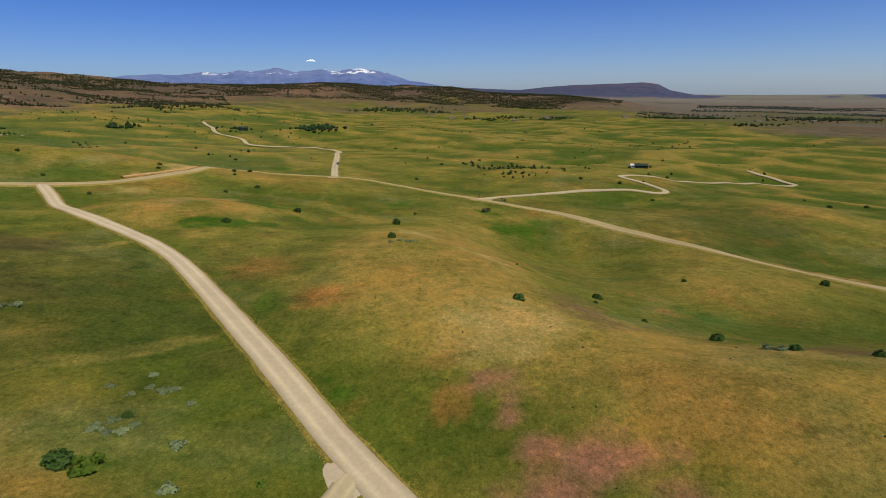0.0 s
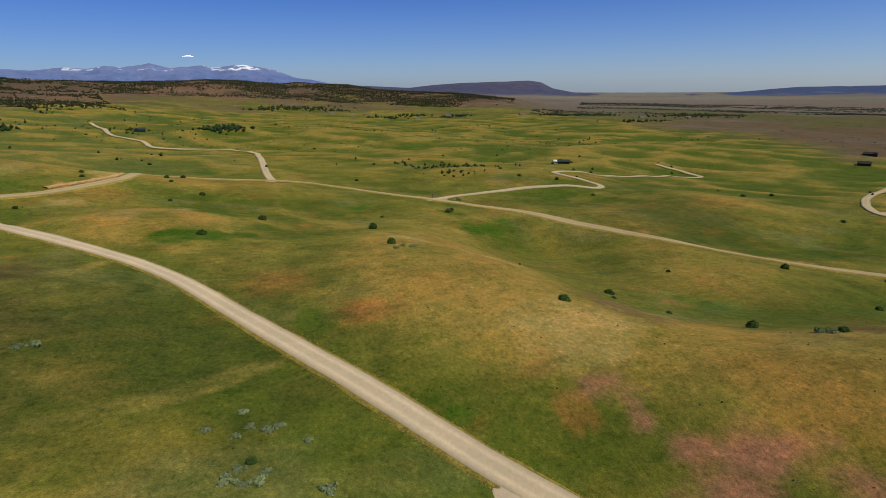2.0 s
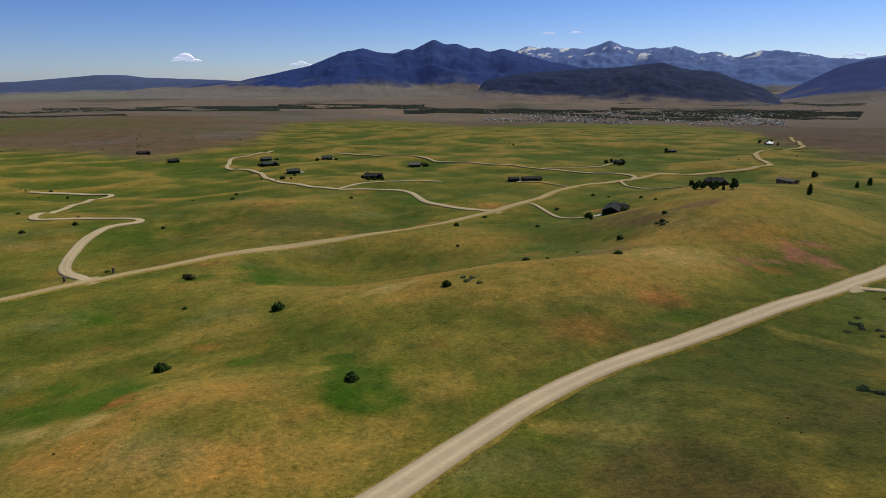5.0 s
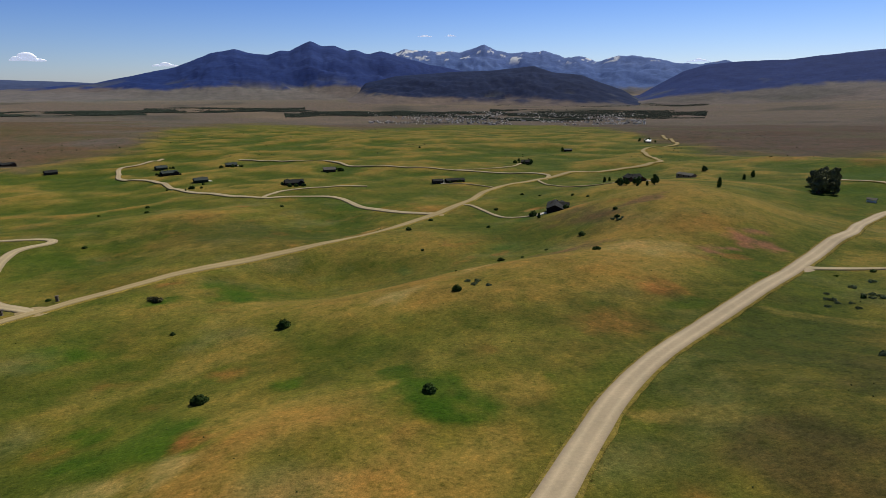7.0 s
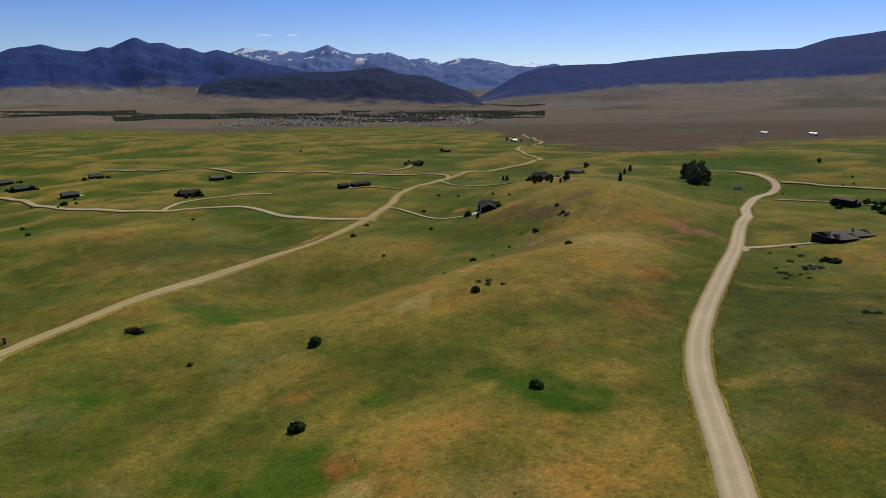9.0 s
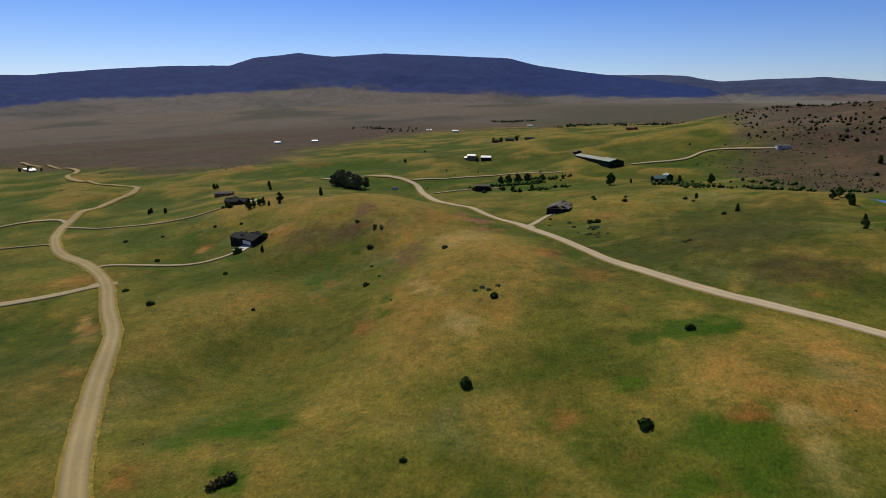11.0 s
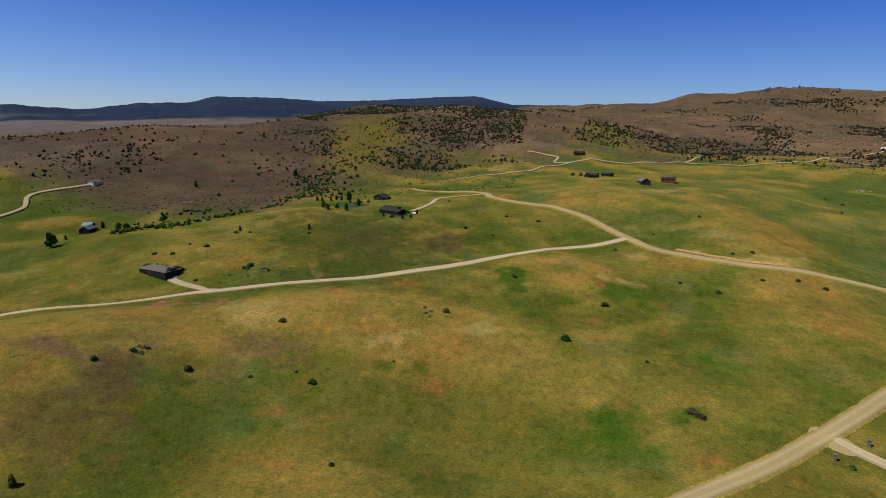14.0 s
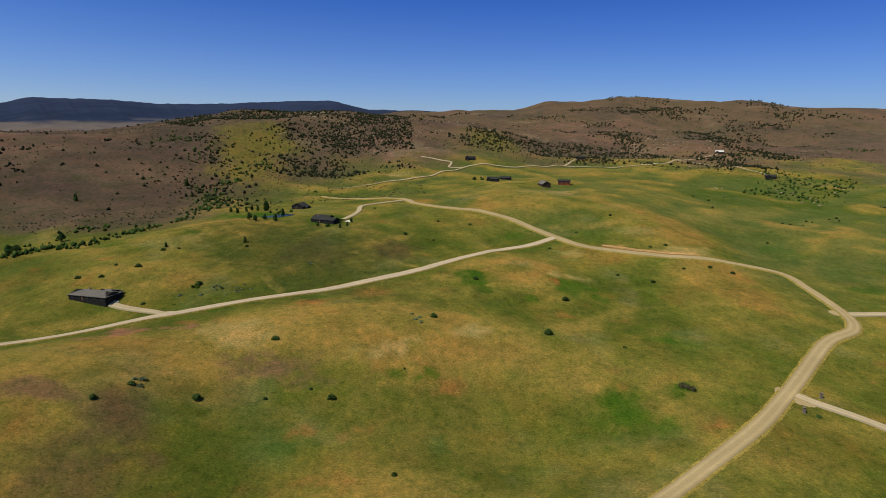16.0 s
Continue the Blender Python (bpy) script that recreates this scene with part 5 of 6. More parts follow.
# straw along the road edges
ex, ey = [], []
for pts, half in ((R1, 0.93), (R2, 1.02)):
    c = curve_points(pts, 0.25)
    for i in range(1, len(c) - 1):
        q = c[i]
        if math.hypot(q.x - MID[0], q.y - MID[1]) > 100:
            continue
        d = (c[i + 1] - c[i - 1]).normalized()
        for side in (-1, 1):
            for k in range(9):
                o = side * (half + abs(rng.normal(0, 0.14)))
                u = rng.uniform(-0.15, 0.15)
                ex.append(q.x + d.y * o + d.x * u)
                ey.append(q.y - d.x * o + d.y * u)
ex, ey = np.array(ex), np.array(ey)
ec = np.array((0.26, 0.20, 0.055)) * rng.uniform(0.6, 1.5, (len(ex), 1))
ec = blend(ec, (0.07, 0.085, 0.015), 1.0 * (rng.uniform(0, 1, len(ex)) < 0.35))
tufts("verge_grass", "straw-coloured grass clumps along the road edges", ex, ey, rng.uniform(0.025, 0.075, len(ex)), ec, 6)


# ---- buildings ----
def part(name, bm, mat, parent, label=""):
    me = bpy.data.meshes.new(name)
    bm.normal_update()
    bm.to_mesh(me)
    bm.free()
    me.materials.append(mat)
    ob = new(name, me)
    ob.parent = parent
    if label:
        ob["label"] = label
    return ob


def box(bm, x0, x1, y0, y1, z0, z1, bevel=0.0):
    r = bmesh.ops.create_cube(bm, size=1.0, matrix=Matrix.Translation(((x0 + x1) / 2, (y0 + y1) / 2, (z0 + z1) / 2)) @ Matrix.Diagonal((x1 - x0, y1 - y0, z1 - z0, 1)))
    if bevel:
        bmesh.ops.bevel(bm, geom=list({e for v in r["verts"] for e in v.link_edges}), offset=bevel, segments=1, affect="EDGES")
    return bm


def walls_bm(w, d, h, rise, along):
    """Four walls with gable peaks, going a little into the ground."""
    bm = bmesh.new()
    if not along:
        w, d = d, w
    prof = [(-d / 2, -0.8), (d / 2, -0.8), (d / 2, h), (0, h + rise), (-d / 2, h)]
    a = [bm.verts.new((-w / 2, y, z)) for y, z in prof]
    b = [bm.verts.new((w / 2, y, z)) for y, z in prof]
    bm.faces.new(a[::-1])
    bm.faces.new(b)
    for i in range(5):
        bm.faces.new((a[i], a[(i + 1) % 5], b[(i + 1) % 5], b[i]))
    if not along:
        bmesh.ops.rotate(bm, verts=bm.verts, cent=(0, 0, 0), matrix=Matrix.Rotation(math.pi / 2, 3, "Z"))
    return bm


def roof_bm(w, d, h, rise, along, hip, over=0.14, thick=0.06):
    """Two slopes (or four, where hipped) with eaves, thickness and a ridge."""
    bm = bmesh.new()
    if not along:
        w, d = d, w
    drop = rise * over / (d / 2)
    ww, dd = w / 2 + over, d / 2 + over
    inset = dd if hip else 0.0
    inset = min(inset, ww * 0.8)
    for lift in (0.0, thick):
        z0, z1 = h - drop + lift + 0.01, h + rise + lift + 0.01
        e = [bm.verts.new(p) for p in ((-ww, -dd, z0), (ww, -dd, z0), (ww, dd, z0), (-ww, dd, z0), (-ww + inset, 0, z1), (ww - inset, 0, z1))]
        if lift == 0.0:
            low = e
        else:
            top = e
    for q, flip in ((low, True), (top, False)):
        for ids in ((0, 1, 5, 4), (2, 3, 4, 5), (1, 2, 5), (3, 0, 4)):
            if not hip and len(ids) == 3:
                continue
            f = [q[i] for i in ids]
            bm.faces.new(f[::-1] if flip else f)
    rim = (0, 1, 2, 3) if hip else (0, 1, 5, 2, 3, 4)
    for i in range(len(rim)):
        a, b = rim[i], rim[(i + 1) % len(rim)]
        bm.faces.new((low[a], low[b], top[b], top[a]))
    if not along:
        bmesh.ops.rotate(bm, verts=bm.verts, cent=(0, 0, 0), matrix=Matrix.Rotation(math.pi / 2, 3, "Z"))
    return bm


GLASS = plain("window_glass", (0.03, 0.035, 0.045), 0.08, 0, 0.6, 1, 0.05, 5, 0)
TRIM = plain("white_trim", (0.70, 0.69, 0.66), 0.6, 0, 0.3, 4, 0.08, 20, 0)
FRAME = plain("dark_window_frame", (0.05, 0.045, 0.04), 0.7, 0, 0.1, 4, 0.1, 20, 0)
DOOR = plain("painted_door", (0.10, 0.05, 0.03), 0.5, 0, 0.3, 4, 0.2, 20, 0)
BRICK_FLUE = plain("chimney_stone", (0.25, 0.20, 0.17), 0.9, 0, 0.2, 6, 0.3, 20, 0.3)
WALLS = {
    "brown": plain("brown_siding", (0.060, 0.042, 0.030), 0.8, 0, 0.05, 3, 0.25, 18, 0.2),
    "dark": plain("dark_siding", (0.024, 0.024, 0.022), 0.8, 0, 0.05, 3, 0.25, 18, 0.2),
    "tan": plain("tan_siding", (0.26, 0.20, 0.14), 0.8, 0, 0.05, 3, 0.2, 18, 0.2),
    "red": plain("rusty_red_siding", (0.20, 0.060, 0.032), 0.8, 0, 0.05, 3, 0.25, 18, 0.2),
    "white": plain("white_siding", (0.70, 0.69, 0.66), 0.7, 0, 0.2, 3, 0.12, 18, 0.1),
    "green": plain("dark_green_siding", (0.020, 0.034, 0.024), 0.8, 0, 0.05, 3, 0.25, 18, 0.2),
}
ROOFS = {
    "charcoal": plain("charcoal_shingle", (0.040, 0.041, 0.039), 0.85, 0, 0.05, 2, 0.3, 14, 0.3),
    "grey": plain("grey_shingle", (0.150, 0.140, 0.122), 0.85, 0, 0.05, 2, 0.25, 14, 0.3),
    "green": plain("green_metal_roof", (0.022, 0.038, 0.033), 0.75, 0.0, 0.3, 2, 0.2, 10, 0.1),
    "teal": plain("teal_metal_roof", (0.11, 0.18, 0.17), 0.5, 0.2, 0.4, 2, 0.15, 10, 0.1),
    "pale": plain("pale_green_metal_roof", (0.33, 0.35, 0.30), 0.7, 0.0, 0.2, 2, 0.15, 10, 0.1),
    "white": plain("white_metal_roof", (0.72, 0.73, 0.74), 0.5, 0.1, 0.4, 2, 0.1, 10, 0.1),
    "rust": plain("rust_shingle", (0.16, 0.085, 0.055), 0.85, 0, 0.2, 2, 0.25, 14, 0.3),
}


def house(name, label, x, y, yaw, wings, wall, roof, group="", chimney=None, garage=None, hip=False, windows=True, category="house"):
    """A building of gabled wings: (x, y, length, depth, eaves, rise, ridge along its length)."""
    e = tagged(new(name), label, category, group)
    reach = max(math.hypot(w[0], w[1]) + w[2] / 2 for w in wings)
    spots_x = [x + reach * 0.7 * math.cos(a) for a in (0, 1.57, 3.14, 4.71)] + [x]
    spots_y = [y + reach * 0.7 * math.sin(a) for a in (0, 1.57, 3.14, 4.71)] + [y]
    z = float(np.mean(height(spots_x, spots_y))) + 0.03
    e.matrix_basis = pose(x, y, z, 0, 0, yaw)
    pane = None
    for cx, cy, w, d, h, rise, along in wings:
        h, rise = h * 0.88, rise * 0.8
        at = Matrix.Translation((cx, cy, 0))
        o = part("wall", walls_bm(w, d, h, rise, along), WALLS[wall], e)
        o.matrix_basis = at
        o = part("roof", roof_bm(w, d, h, rise, along, hip), ROOFS[roof], e)
        o.matrix_basis = at
        if not windows:
            continue
        n = max(1, int(w / 1.25))
        for side in (-1, 1):
            for k in range(n):
                if (k * 7 + int(w * 10) + side) % 5 == 0:
                    continue
                u = -w / 2 + w * (k + 0.5) / n
                fr = part("window", box(bmesh.new(), -0.2, 0.2, -0.02, 0.03, -0.17, 0.17), FRAME, e)
                fr.matrix_basis = Matrix.Translation((cx + u, cy + side * (d / 2), h * 0.55)) @ pose(0, 0, 0, 0, 0, 0 if side > 0 else 180)
                gl = part("pane", box(bmesh.new(), -0.165, 0.165, 0.02, 0.036, -0.135, 0.135), GLASS, fr)
    cx, cy, w, d, h, rise, along = wings[0]
    h, rise = h * 0.88, rise * 0.8
    dr = part("door", box(bmesh.new(), -0.14, 0.14, -0.03, 0.03, 0, 0.55, 0.01), DOOR, e)
    dr.matrix_basis = Matrix.Translation((cx - w * 0.12, cy - d / 2 - 0.012, 0))
    kb = part("door_handle", box(bmesh.new(), 0.09, 0.115, -0.05, -0.03, 0.25, 0.29), TRIM, dr)
    if garage is not None:
        gx, gy, gw = garage
        gd = part("garage_door", box(bmesh.new(), -gw / 2, gw / 2, -0.03, 0.03, 0, 0.62, 0.01), TRIM, e, "white panelled garage door")
        gd.matrix_basis = Matrix.Translation((gx, gy, 0))
    if chimney is not None:
        ch = part("chimney", box(bmesh.new(), -0.09, 0.09, -0.09, 0.09, 0, 0.62, 0.015), BRICK_FLUE, e)
        ch.matrix_basis = Matrix.Translation((*chimney, h + rise * 0.3))
    return e


def apron(name, x, y, w, d, yaw):
    """A poured slab that lies on the ground."""
    bm = bmesh.new()
    n = 5
    c, s = math.cos(radians(yaw)), math.sin(radians(yaw))
    grid = [[None] * (n + 1) for _ in range(n + 1)]
    for i in range(n + 1):
        for j in range(n + 1):
            u, v = (i / n - 0.5) * w, (j / n - 0.5) * d
            px, py = x + u * c - v * s, y + u * s + v * c
            grid[i][j] = bm.verts.new((px, py, ground(px, py) + 0.09))
    for i in range(n):
        for j in range(n):
            bm.faces.new((grid[i][j], grid[i + 1][j], grid[i + 1][j + 1], grid[i][j + 1]))
    geom = bmesh.ops.extrude_face_region(bm, geom=bm.faces[:])["geom"]
    bmesh.ops.translate(bm, verts=[g for g in geom if isinstance(g, bmesh.types.BMVert)], vec=(0, 0, -0.4))
    bmesh.ops.recalc_face_normals(bm, faces=bm.faces)
    me = bpy.data.meshes.new(name)
    bm.to_mesh(me)
    bm.free()
    me.materials.append(CONCRETE)
    return tagged(new(name, me), "bright poured concrete apron before the garage", "driveway", kind="structure")


RANCH = [(0, 0, 3.7, 2.3, 0.85, 0.75, True), (-1.0, -1.0, 1.7, 2.2, 0.85, 0.65, False)]
WIDE = [(0, 0, 4.6, 2.4, 0.85, 0.75, True), (1.3, -1.0, 1.9, 2.5, 0.9, 0.7, False), (-1.5, 0.9, 1.7, 2.2, 0.85, 0.65, False)]
SMALL = [(0, 0, 3.4, 2.0, 0.75, 0.5, True)]
SHED = [(0, 0, 1.4, 1.0, 0.6, 0.25, True)]
house("house", "large dark brown house with charcoal roofs and garage", 42.6, 29.6, 157, [(1.7, 0, 3.6, 2.7, 1.0, 0.75, True), (-1.4, -0.3, 3.2, 2.4, 0.85, 0.6, True), (-0.2, 0.7, 1.8, 3.0, 0.9, 0.7, False), (-2.6, 0.9, 1.7, 1.7, 0.75, 0.5, True)], "dark", "charcoal", "estate houses", (-0.6, 0.2), (1.7, -1.38, 2.3))
apron("apron_1", 41.9, 32.3, 2.8, 2.0, 157)
house("house", "low house with broad grey hipped roof by the road", -7.5, 6.8, 80, [(0, 0, 6.4, 2.9, 0.8, 0.55, True), (1.4, 1.2, 2.6, 2.2, 0.8, 0.5, True)], "dark", "grey", "roadside houses", (-1.0, 0.3), None, True)
apron("apron_2", -6.7, 9.6, 2.0, 1.1, 80)
house("house", "brown house among trees with dark roofs", 61.5, 5.2, 12, WIDE, "brown", "charcoal", "estate houses", (0.5, 0.1), (1.7, -2.32, 1.5))
apron("apron_3", 59.4, 2.6, 1.6, 1.0, 12)
house("outbuilding", "long grey-roofed outbuilding beside trees", 84.2, -21.0, 20, [(0, 0, 4.6, 2.0, 0.8, 0.5, True)], "tan", "grey", "outbuildings")
house("house", "long low house in two dark wings", 101.0, 39.0, 98, [(-2.0, 0, 5.0, 2.0, 0.75, 0.45, True), (3.0, 0, 2.6, 2.0, 0.75, 0.45, True)], "dark", "charcoal", "estate houses", None, (1.0, -1.02, 0.9))
apron("apron_4", 99.8, 40.6, 1.2, 1.6, 98)
for x, y, yaw, shape, wall, roof in ((165.5, 131.2, 130, RANCH, "green", "green"), (139.9, 121.3, 120, WIDE, "dark", "green"), (157.7, 105.8, 110, RANCH, "green", "green"), (121.5, 107.8, 115, RANCH, "green", "green"), (101.3, 79.8, 105, WIDE, "dark", "charcoal"), (137.0, 71.7, 100, RANCH, "brown", "grey"), (196.4, 196.3, 135, WIDE, "brown", "charcoal"), (162.4, 165.8, 130, RANCH, "brown", "charcoal"), (147.9, 2.3, 80, RANCH, "brown", "charcoal"), (202.8, -34.6, 75, SMALL, "dark", "green"), (55.1, 161.5, 165, SMALL, "green", "green"), (-80.3, 238.3, 15, RANCH, "green", "green"), (-24.7, -180.2, 10, WIDE, "red", "rust"), (-61.3, -68.4, 10, SMALL, "white", "grey")):
    house("house", "dark low house with matching roof on grassland", x, y, yaw, shape, wall, roof, "scattered houses", (0.4, 0.1))
house("wing", "white-fronted end of the dark barn house", 53.0, 162.0, 165, [(0, 0, 1.2, 1.6, 0.7, 0.4, True)], "white", "white", category="shed")
for x, y, yaw in ((142.0, 118.8, 20), (123.6, 105.6, 30), (161.9, 104.6, 30), (139.2, 70.5, 20)):
    apron("apron_%d" % int(x), x, y, 1.4, 0.9, yaw)
for x, y, yaw in ((245.6, -96.8, 60), (249.3, -98.6, 65), (243.8, -95.8, 55)):
    house("house", "white-roofed house inside a ring of trees", x, y, yaw, SMALL, "tan", "white", "distant farmyard")
house("farmhouse", "two-storey white-roofed farmhouse on the plain", 29.0, -79.1, 5, [(0, 0, 2.6, 2.2, 1.5, 0.5, True), (1.6, -0.4, 1.6, 1.4, 0.7, 0.4, True)], "tan", "white", "white farm")
house("barn", "white metal-roofed barn beside the farmhouse", 23.8, -77.8, 8, [(0, 0, 3.2, 2.2, 1.1, 0.6, True)], "dark", "white", "white farm", category="barn")
for x, y, yaw in ((30.4, -134.5, 5), (25.2, -133.0, 0), (17.3, -134.5, 0)):
    house("house", "brown house in a distant row of trees", x, y, yaw, SMALL, "brown", "charcoal", "distant houses")
for x, y in ((101.7, -334.5), (153.4, -431.7), (59.9, -453.9), (204.3, -298.7), (227.2, -282.5)):
    house("shed", "small pale metal shed on the brown plain", x, y, 5, [(0, 0, 5.0, 2.5, 1.2, 0.6, True)], "white", "white", "sheds on the plain", windows=False, category="shed")
house("house", "two-tiered grey-roofed house beside the creek trees", 14.3, -29.4, 8, [(0, -0.3, 3.6, 1.6, 0.75, 0.35, True), (0.2, 0.7, 3.4, 1.4, 1.35, 0.35, True)], "dark", "grey", "roadside houses", None, (-1.2, -1.12, 0.9))
house("shed", "small white shed by the gravel road", 38.6, -30.8, 30, SHED, "white", "grey", windows=False, category="shed")
house("riding_barn", "very long pale-roofed riding barn on green pasture", -12.0, -64.2, 121, [(-1.5, 0, 17.0, 3.6, 0.8, 0.6, True), (8.2, 0, 5.5, 4.6, 0.9, 0.8, True)], "green", "pale", category="barn")
house("shed", "low grey shed at the barn's far end", -5.8, -75.9, 121, [(0, 0, 2.0, 1.8, 0.8, 0.5, True)], "dark", "grey", windows=False, category="shed")
house("house", "dark house with a pale teal metal roof", -27.9, -32.6, 25, [(0.9, 0.4, 3.2, 2.0, 1.0, 0.7, True), (-1.6, -0.5, 1.9, 1.9, 1.3, 0.8, False)], "brown", "teal", "estate houses", (-1.5, 0.1))
house("house", "long black-roofed house inside a green lawn", -51.2, 28.6, 70, [(0, 0, 5.8, 2.2, 0.8, 0.5, True), (-1.2, 1.1, 4.0, 1.6, 1.2, 0.4, True)], "dark", "charcoal", "estate houses", (-2.2, 0.4))
apron("apron_8", -52.8, 33.4, 1.5, 1.2, 70)
house("barn", "black gabled barn with wide low eaves", -72.3, 16.3, 70, [(0, 0, 3.4, 2.4, 0.75, 0.9, False), (0, 0.2, 4.6, 1.6, 0.5, 0.3, True)], "dark", "charcoal", category="barn")
house("house", "dark house on the western meadow", -125.6, 64.6, 78, RANCH, "dark", "charcoal", "western houses", (0.3, 0.1))
house("garage", "small detached garage with pale apron", -132, 68.9, 78, SMALL, "dark", "charcoal", "western houses", category="garage")
house("house", "gabled house on bare building ground", -111.3, 80.1, 20, [(0, 0, 3.6, 2.6, 1.0, 1.0, True)], "brown", "grey", "western houses")
house("barn", "red-sided barn with a black roof", -117.1, 86.8, 85, [(0, 0, 3.8, 2.2, 1.2, 0.5, True)], "red", "charcoal", "western houses", category="barn")
for x, y, yaw, wall, roof in ((-177.6, 55.2, 80, "dark", "charcoal"), (-205.3, 104.6, 80, "dark", "charcoal"), (-237.6, 178.4, 70, "brown", "white"), (-162.3, 169.9, 75, "dark", "charcoal")):
    house("house", "small dark house under the juniper hills", x, y, yaw, RANCH, wall, roof, "hillside houses")
for x, y in ((8.2, 525.8), (20.3, 535.1), (62.2, 506.4), (95.6, 543.2), (-10.0, 541.5), (249.7, 469.5), (296.8, 475.3), (157.1, 511.4)):
    house("farmhouse", "pale distant farm building among trees", x, y, 10, [(0, 0, 5.0, 2.4, 1.1, 0.7, True)], "tan", "white" if x == 62 else "grey", "distant farms", windows=False)

# shrubs planted round the houses
yard = np.random.RandomState(31)
for x, y in ((42.6, 29.6), (61.5, 5.2), (101.0, 39.0), (165.5, 131.2), (139.9, 121.3), (157.7, 105.8), (112.5, 105.1), (101.3, 79.8), (137.0, 71.7), (147.9, 2.3), (-50.0, 30.7), (-27.6, -27.7), (-130.1, 61.3), (13.6, -29.9), (55.1, 161.5), (-80.3, 238.3)):
    for k in range(4):
        a, d = yard.uniform(0, 6.28), yard.uniform(2.8, 4.6)
        place(bushes[k % 3], x + d * math.cos(a), y + d * math.sin(a), yard.uniform(0.7, 1.5), a)

# ---- the pond ----
WATER, wnn, wnl, wb = material("pond_water", 0.06, 0, 0.5)
wb.inputs["Base Color"].default_value = (0.010, 0.030, 0.045, 1)
bump_node(wnn, wnl, wb, noise_node(wnn, wnl, 2.5), 0.08, 0.05)
bm = bmesh.new()
ring_v = []
for k in range(36):
    a = 2 * math.pi * k / 36
    r = 1 + 0.18 * math.sin(2 * a + 0.6) + 0.1 * math.sin(3 * a)
    ring_v.append(bm.verts.new((4.6 * r * math.cos(a), 1.8 * r * math.sin(a), 0)))
bm.faces.new(ring_v)
me = bpy.data.meshes.new("pond")
bm.to_mesh(me)
bm.free()
me.materials.append(WATER)
pond = tagged(new("pond", me), "small dark blue pond set in green lawn", "water", kind="structure")
px, py = -55.2, 15.2
pond.matrix_basis = pose(px, py, sum(ground(px + 4 * c, py + 4 * s) for c, s in ((1, 0), (-1, 0), (0, 0.7), (0, -0.7), (0, 0))) / 5 + 0.05, 0, 0, 128)

# ---- gate posts, a parked car ----
STONE = plain("post_stone", (0.16, 0.13, 0.10), 0.9, 0, 0.2, 5, 0.3, 20, 0.3)


def gate_post(x, y):
    e = tagged(new("gate_post"), "dark stone entrance pillar beside the side road", "pillar", "entrance pillars")
    e.matrix_basis = pose(x, y, ground(x, y) - 0.05)
    part("base", box(bmesh.new(), -0.17, 0.17, -0.17, 0.17, 0, 0.12, 0.02), STONE, e)
    part("shaft", box(bmesh.new(), -0.12, 0.12, -0.12, 0.12, 0.12, 0.62, 0.015), STONE, e)
    part("cap", box(bmesh.new(), -0.16, 0.16, -0.16, 0.16, 0.62, 0.69, 0.02), STONE, e)
    return e


gate_post(6.4, 100.6)
gate_post(10.0, 97.0)

PAINT = plain("car_paint", (0.03, 0.03, 0.035), 0.3, 0.2, 0.5, 2, 0.05, 10, 0)
TYRE = plain("tyre_rubber", (0.02, 0.02, 0.02), 0.9, 0, 0.2, 5, 0.1, 20, 0.1)
STEEL = plain("wheel_rim", (0.5, 0.5, 0.5), 0.35, 0.9, 0.5, 5, 0.1, 20, 0)
car = tagged(new("pickup"), "dark pickup truck parked on the side road", "car")
car.matrix_basis = pose(-25.6, 142.0, ground(-25.6, 142.0) + 0.2, 0, 0, 95)
part("body", box(bmesh.new(), -0.68, 0.68, -0.24, 0.24, 0.1, 0.26, 0.03), PAINT, car)
part("cabin", box(bmesh.new(), -0.12, 0.36, -0.21, 0.21, 0.26, 0.45, 0.05), PAINT, car)
part("windscreen", box(bmesh.new(), 0.35, 0.37, -0.17, 0.17, 0.29, 0.41), GLASS, car)
part("bed_rail", box(bmesh.new(), -0.66, -0.14, -0.24, -0.2, 0.26, 0.32), PAINT, car)
part("bed_rail", box(bmesh.new(), -0.66, -0.14, 0.2, 0.24, 0.26, 0.32), PAINT, car)
for wx in (-0.42, 0.42):
    for wy in (-0.23, 0.23):
        bm = bmesh.new()
        bmesh.ops.create_cone(bm, cap_ends=True, segments=14, radius1=0.1, radius2=0.1, depth=0.07, matrix=pose(wx, wy, 0.1, 90))
        wheel = part("wheel", bm, TYRE, car)
        bm = bmesh.new()
        bmesh.ops.create_cone(bm, cap_ends=True, segments=10, radius1=0.055, radius2=0.05, depth=0.08, matrix=pose(wx, wy, 0.1, 90))
        part("rim", bm, STEEL, wheel)

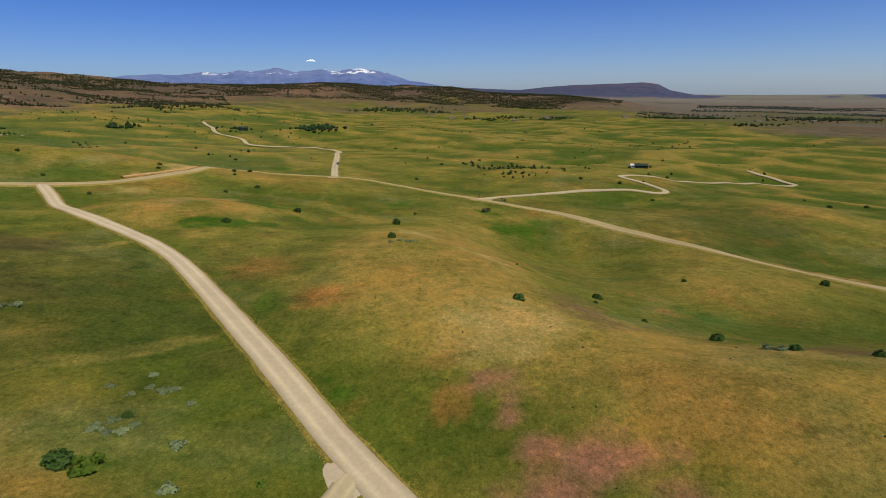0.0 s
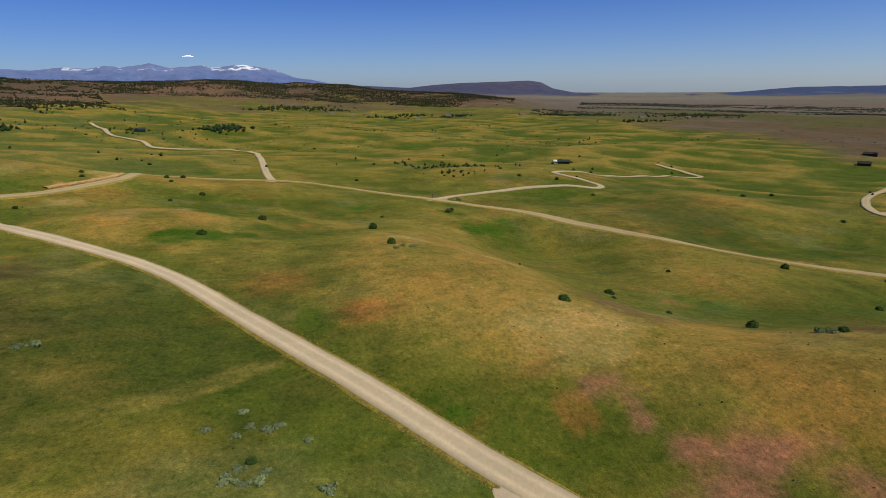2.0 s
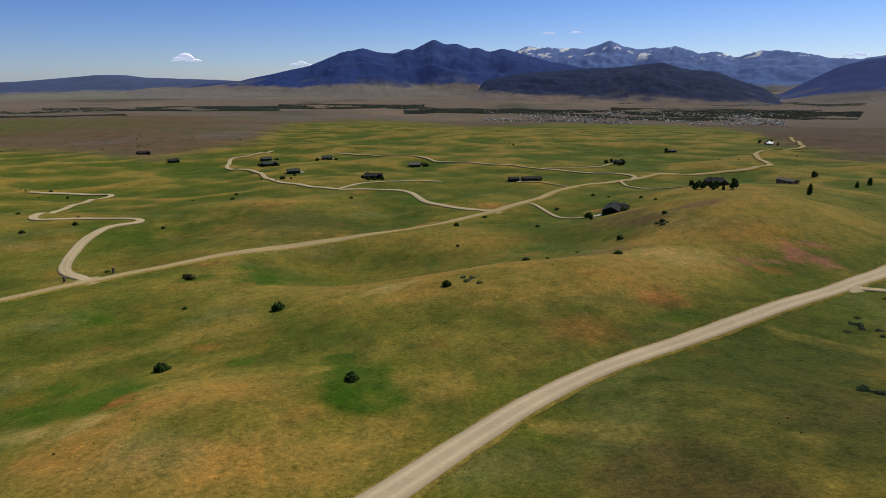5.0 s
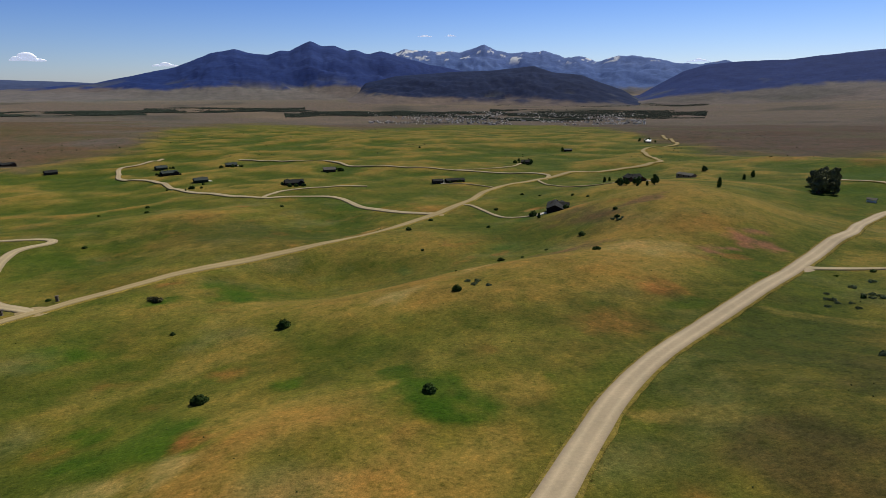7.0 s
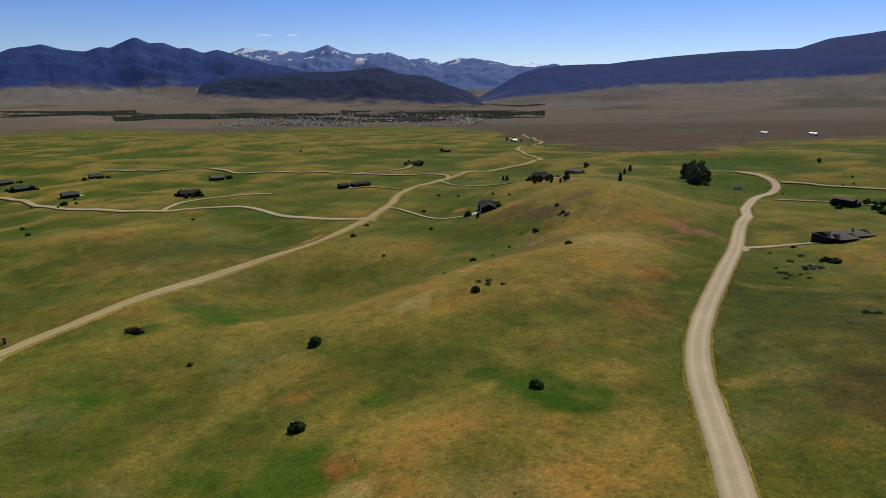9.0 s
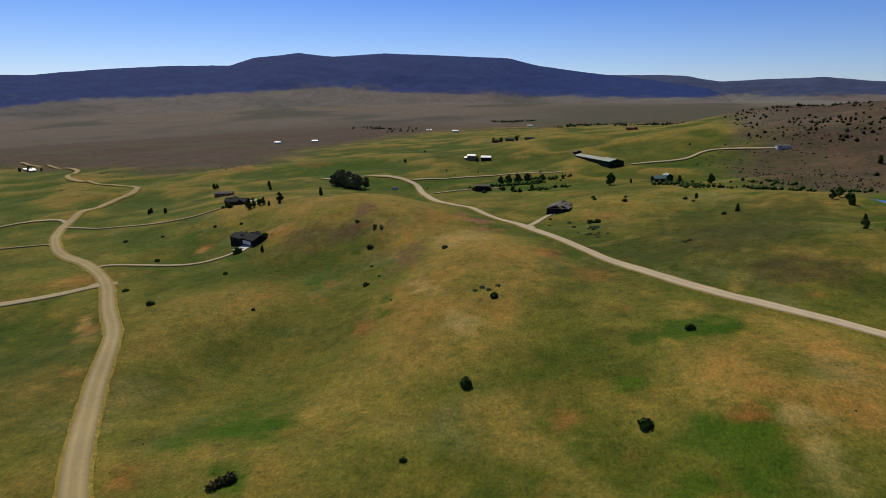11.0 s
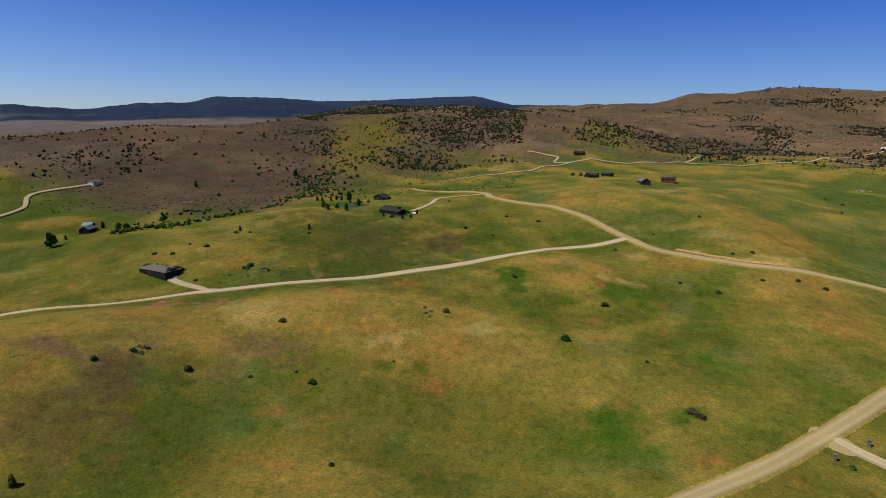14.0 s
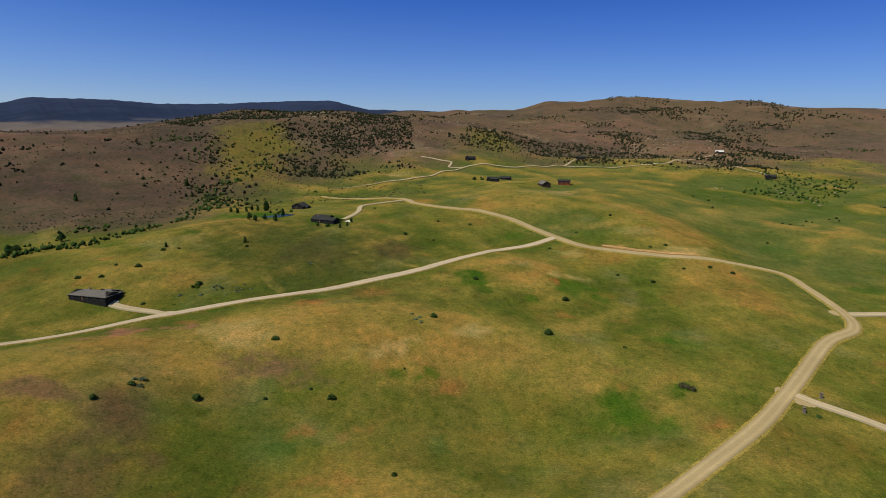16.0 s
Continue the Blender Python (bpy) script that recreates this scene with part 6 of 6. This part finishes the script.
# ---- the town in the valley ----
rng = np.random.RandomState(21)
tv, tt, tc = [], [], []
for k in range(1700):
    a, r = radians(rng.uniform(92, 119)), rng.uniform(1180, 1700)
    x, y = MID[0] + r * math.sin(a), MID[1] + r * math.cos(a)
    if fbm(np.array([x]), np.array([y]), 90, 3, 81.0)[0] < -0.05:
        continue
    w, d, h = rng.uniform(2, 6), rng.uniform(1.8, 4), rng.uniform(1.0, 2.4)
    z = ground(x, y)
    n = len(tv)
    for dx, dy, dz in ((-1, -1, -0.5), (1, -1, -0.5), (1, 1, -0.5), (-1, 1, -0.5), (-1, -1, h), (1, -1, h), (1, 1, h), (-1, 1, h), (-1, 0, h * 1.5), (1, 0, h * 1.5)):
        tv.append((x + dx * w / 2, y + dy * d / 2, z + dz))
    tt += [(n + a0, n + b0, n + c0) for a0, b0, c0 in ((0, 1, 5), (0, 5, 4), (1, 2, 6), (1, 6, 5), (2, 3, 7), (2, 7, 6), (3, 0, 4), (3, 4, 7), (4, 5, 9), (4, 9, 8), (6, 7, 8), (6, 8, 9), (5, 6, 9), (7, 4, 8))]
    tone = rng.choice([0.62, 0.42, 0.26, 0.15])
    tc += [(tone, tone * 0.97, tone * 0.93)] * 10
town = new("valley_town", fast_mesh("valley_town", np.array(tv), np.array(tt), FOLIAGE, np.array(tc)))
tagged(town, "pale small houses of a valley town", "town", kind="stuff")

# ---- small fair-weather clouds ----
CLOUD, cn, cl, cb = material("cloud", 1.0, 0, 0.0)
cb.inputs["Base Color"].default_value = (0.93, 0.94, 0.96, 1)
# a faint glow whitens the grey sides in place of scattered sunlight
cb.inputs["Emission Color"].default_value, cb.inputs["Emission Strength"].default_value = (0.80, 0.86, 1.0, 1), 0.55


def cloud(az, el, wide, tall, seed):
    r = np.random.RandomState(seed)
    d = 4700
    cx, cy, cz = d * math.sin(radians(az)), 60 + d * math.cos(radians(az)), 19 + d * math.tan(radians(el))
    v, t = [], []
    for k in range(16):
        u = r.uniform(-1, 1)
        rad = tall * (0.35 + 0.5 * (1 - abs(u))) * r.uniform(0.6, 1.1)
        ox, oz = u * wide, r.uniform(0, 1) * tall * (1 - abs(u)) * 0.9
        bm = bmesh.new()
        bmesh.ops.create_icosphere(bm, subdivisions=2, radius=1.0)
        n = len(v)
        for q in bm.verts:
            f = 1 + 0.25 * noise.noise(q.co * 2.2 + Vector((seed, k, 0)))
            lx = ox + q.co.x * rad * 1.7 * f
            v.append((cx + lx * math.cos(radians(az)), cy - lx * math.sin(radians(az)) + q.co.y * rad * f, cz + oz + max(-0.3, q.co.z) * rad * f))
        t += [tuple(n + q.index for q in fc.verts) for fc in bm.faces]
        bm.free()
    ob = new("cloud", fast_mesh("cloud", np.array(v), np.array(t), CLOUD, None, True))
    return tagged(ob, "small white puffy cloud above the mountains", "cloud", "fair-weather clouds", kind="structure")


for k, (az, el, wide, tall) in enumerate(((64.6, 1.75, 95, 32), (74.5, 1.5, 75, 20), (97.6, 4.3, 50, 10), (100.0, 4.35, 42, 9), (122.3, 1.95, 80, 16), (170.0, 3.75, 60, 12), (-12.3, 2.2, 34, 9))):
    cloud(az, el, wide, tall, 3 + k)
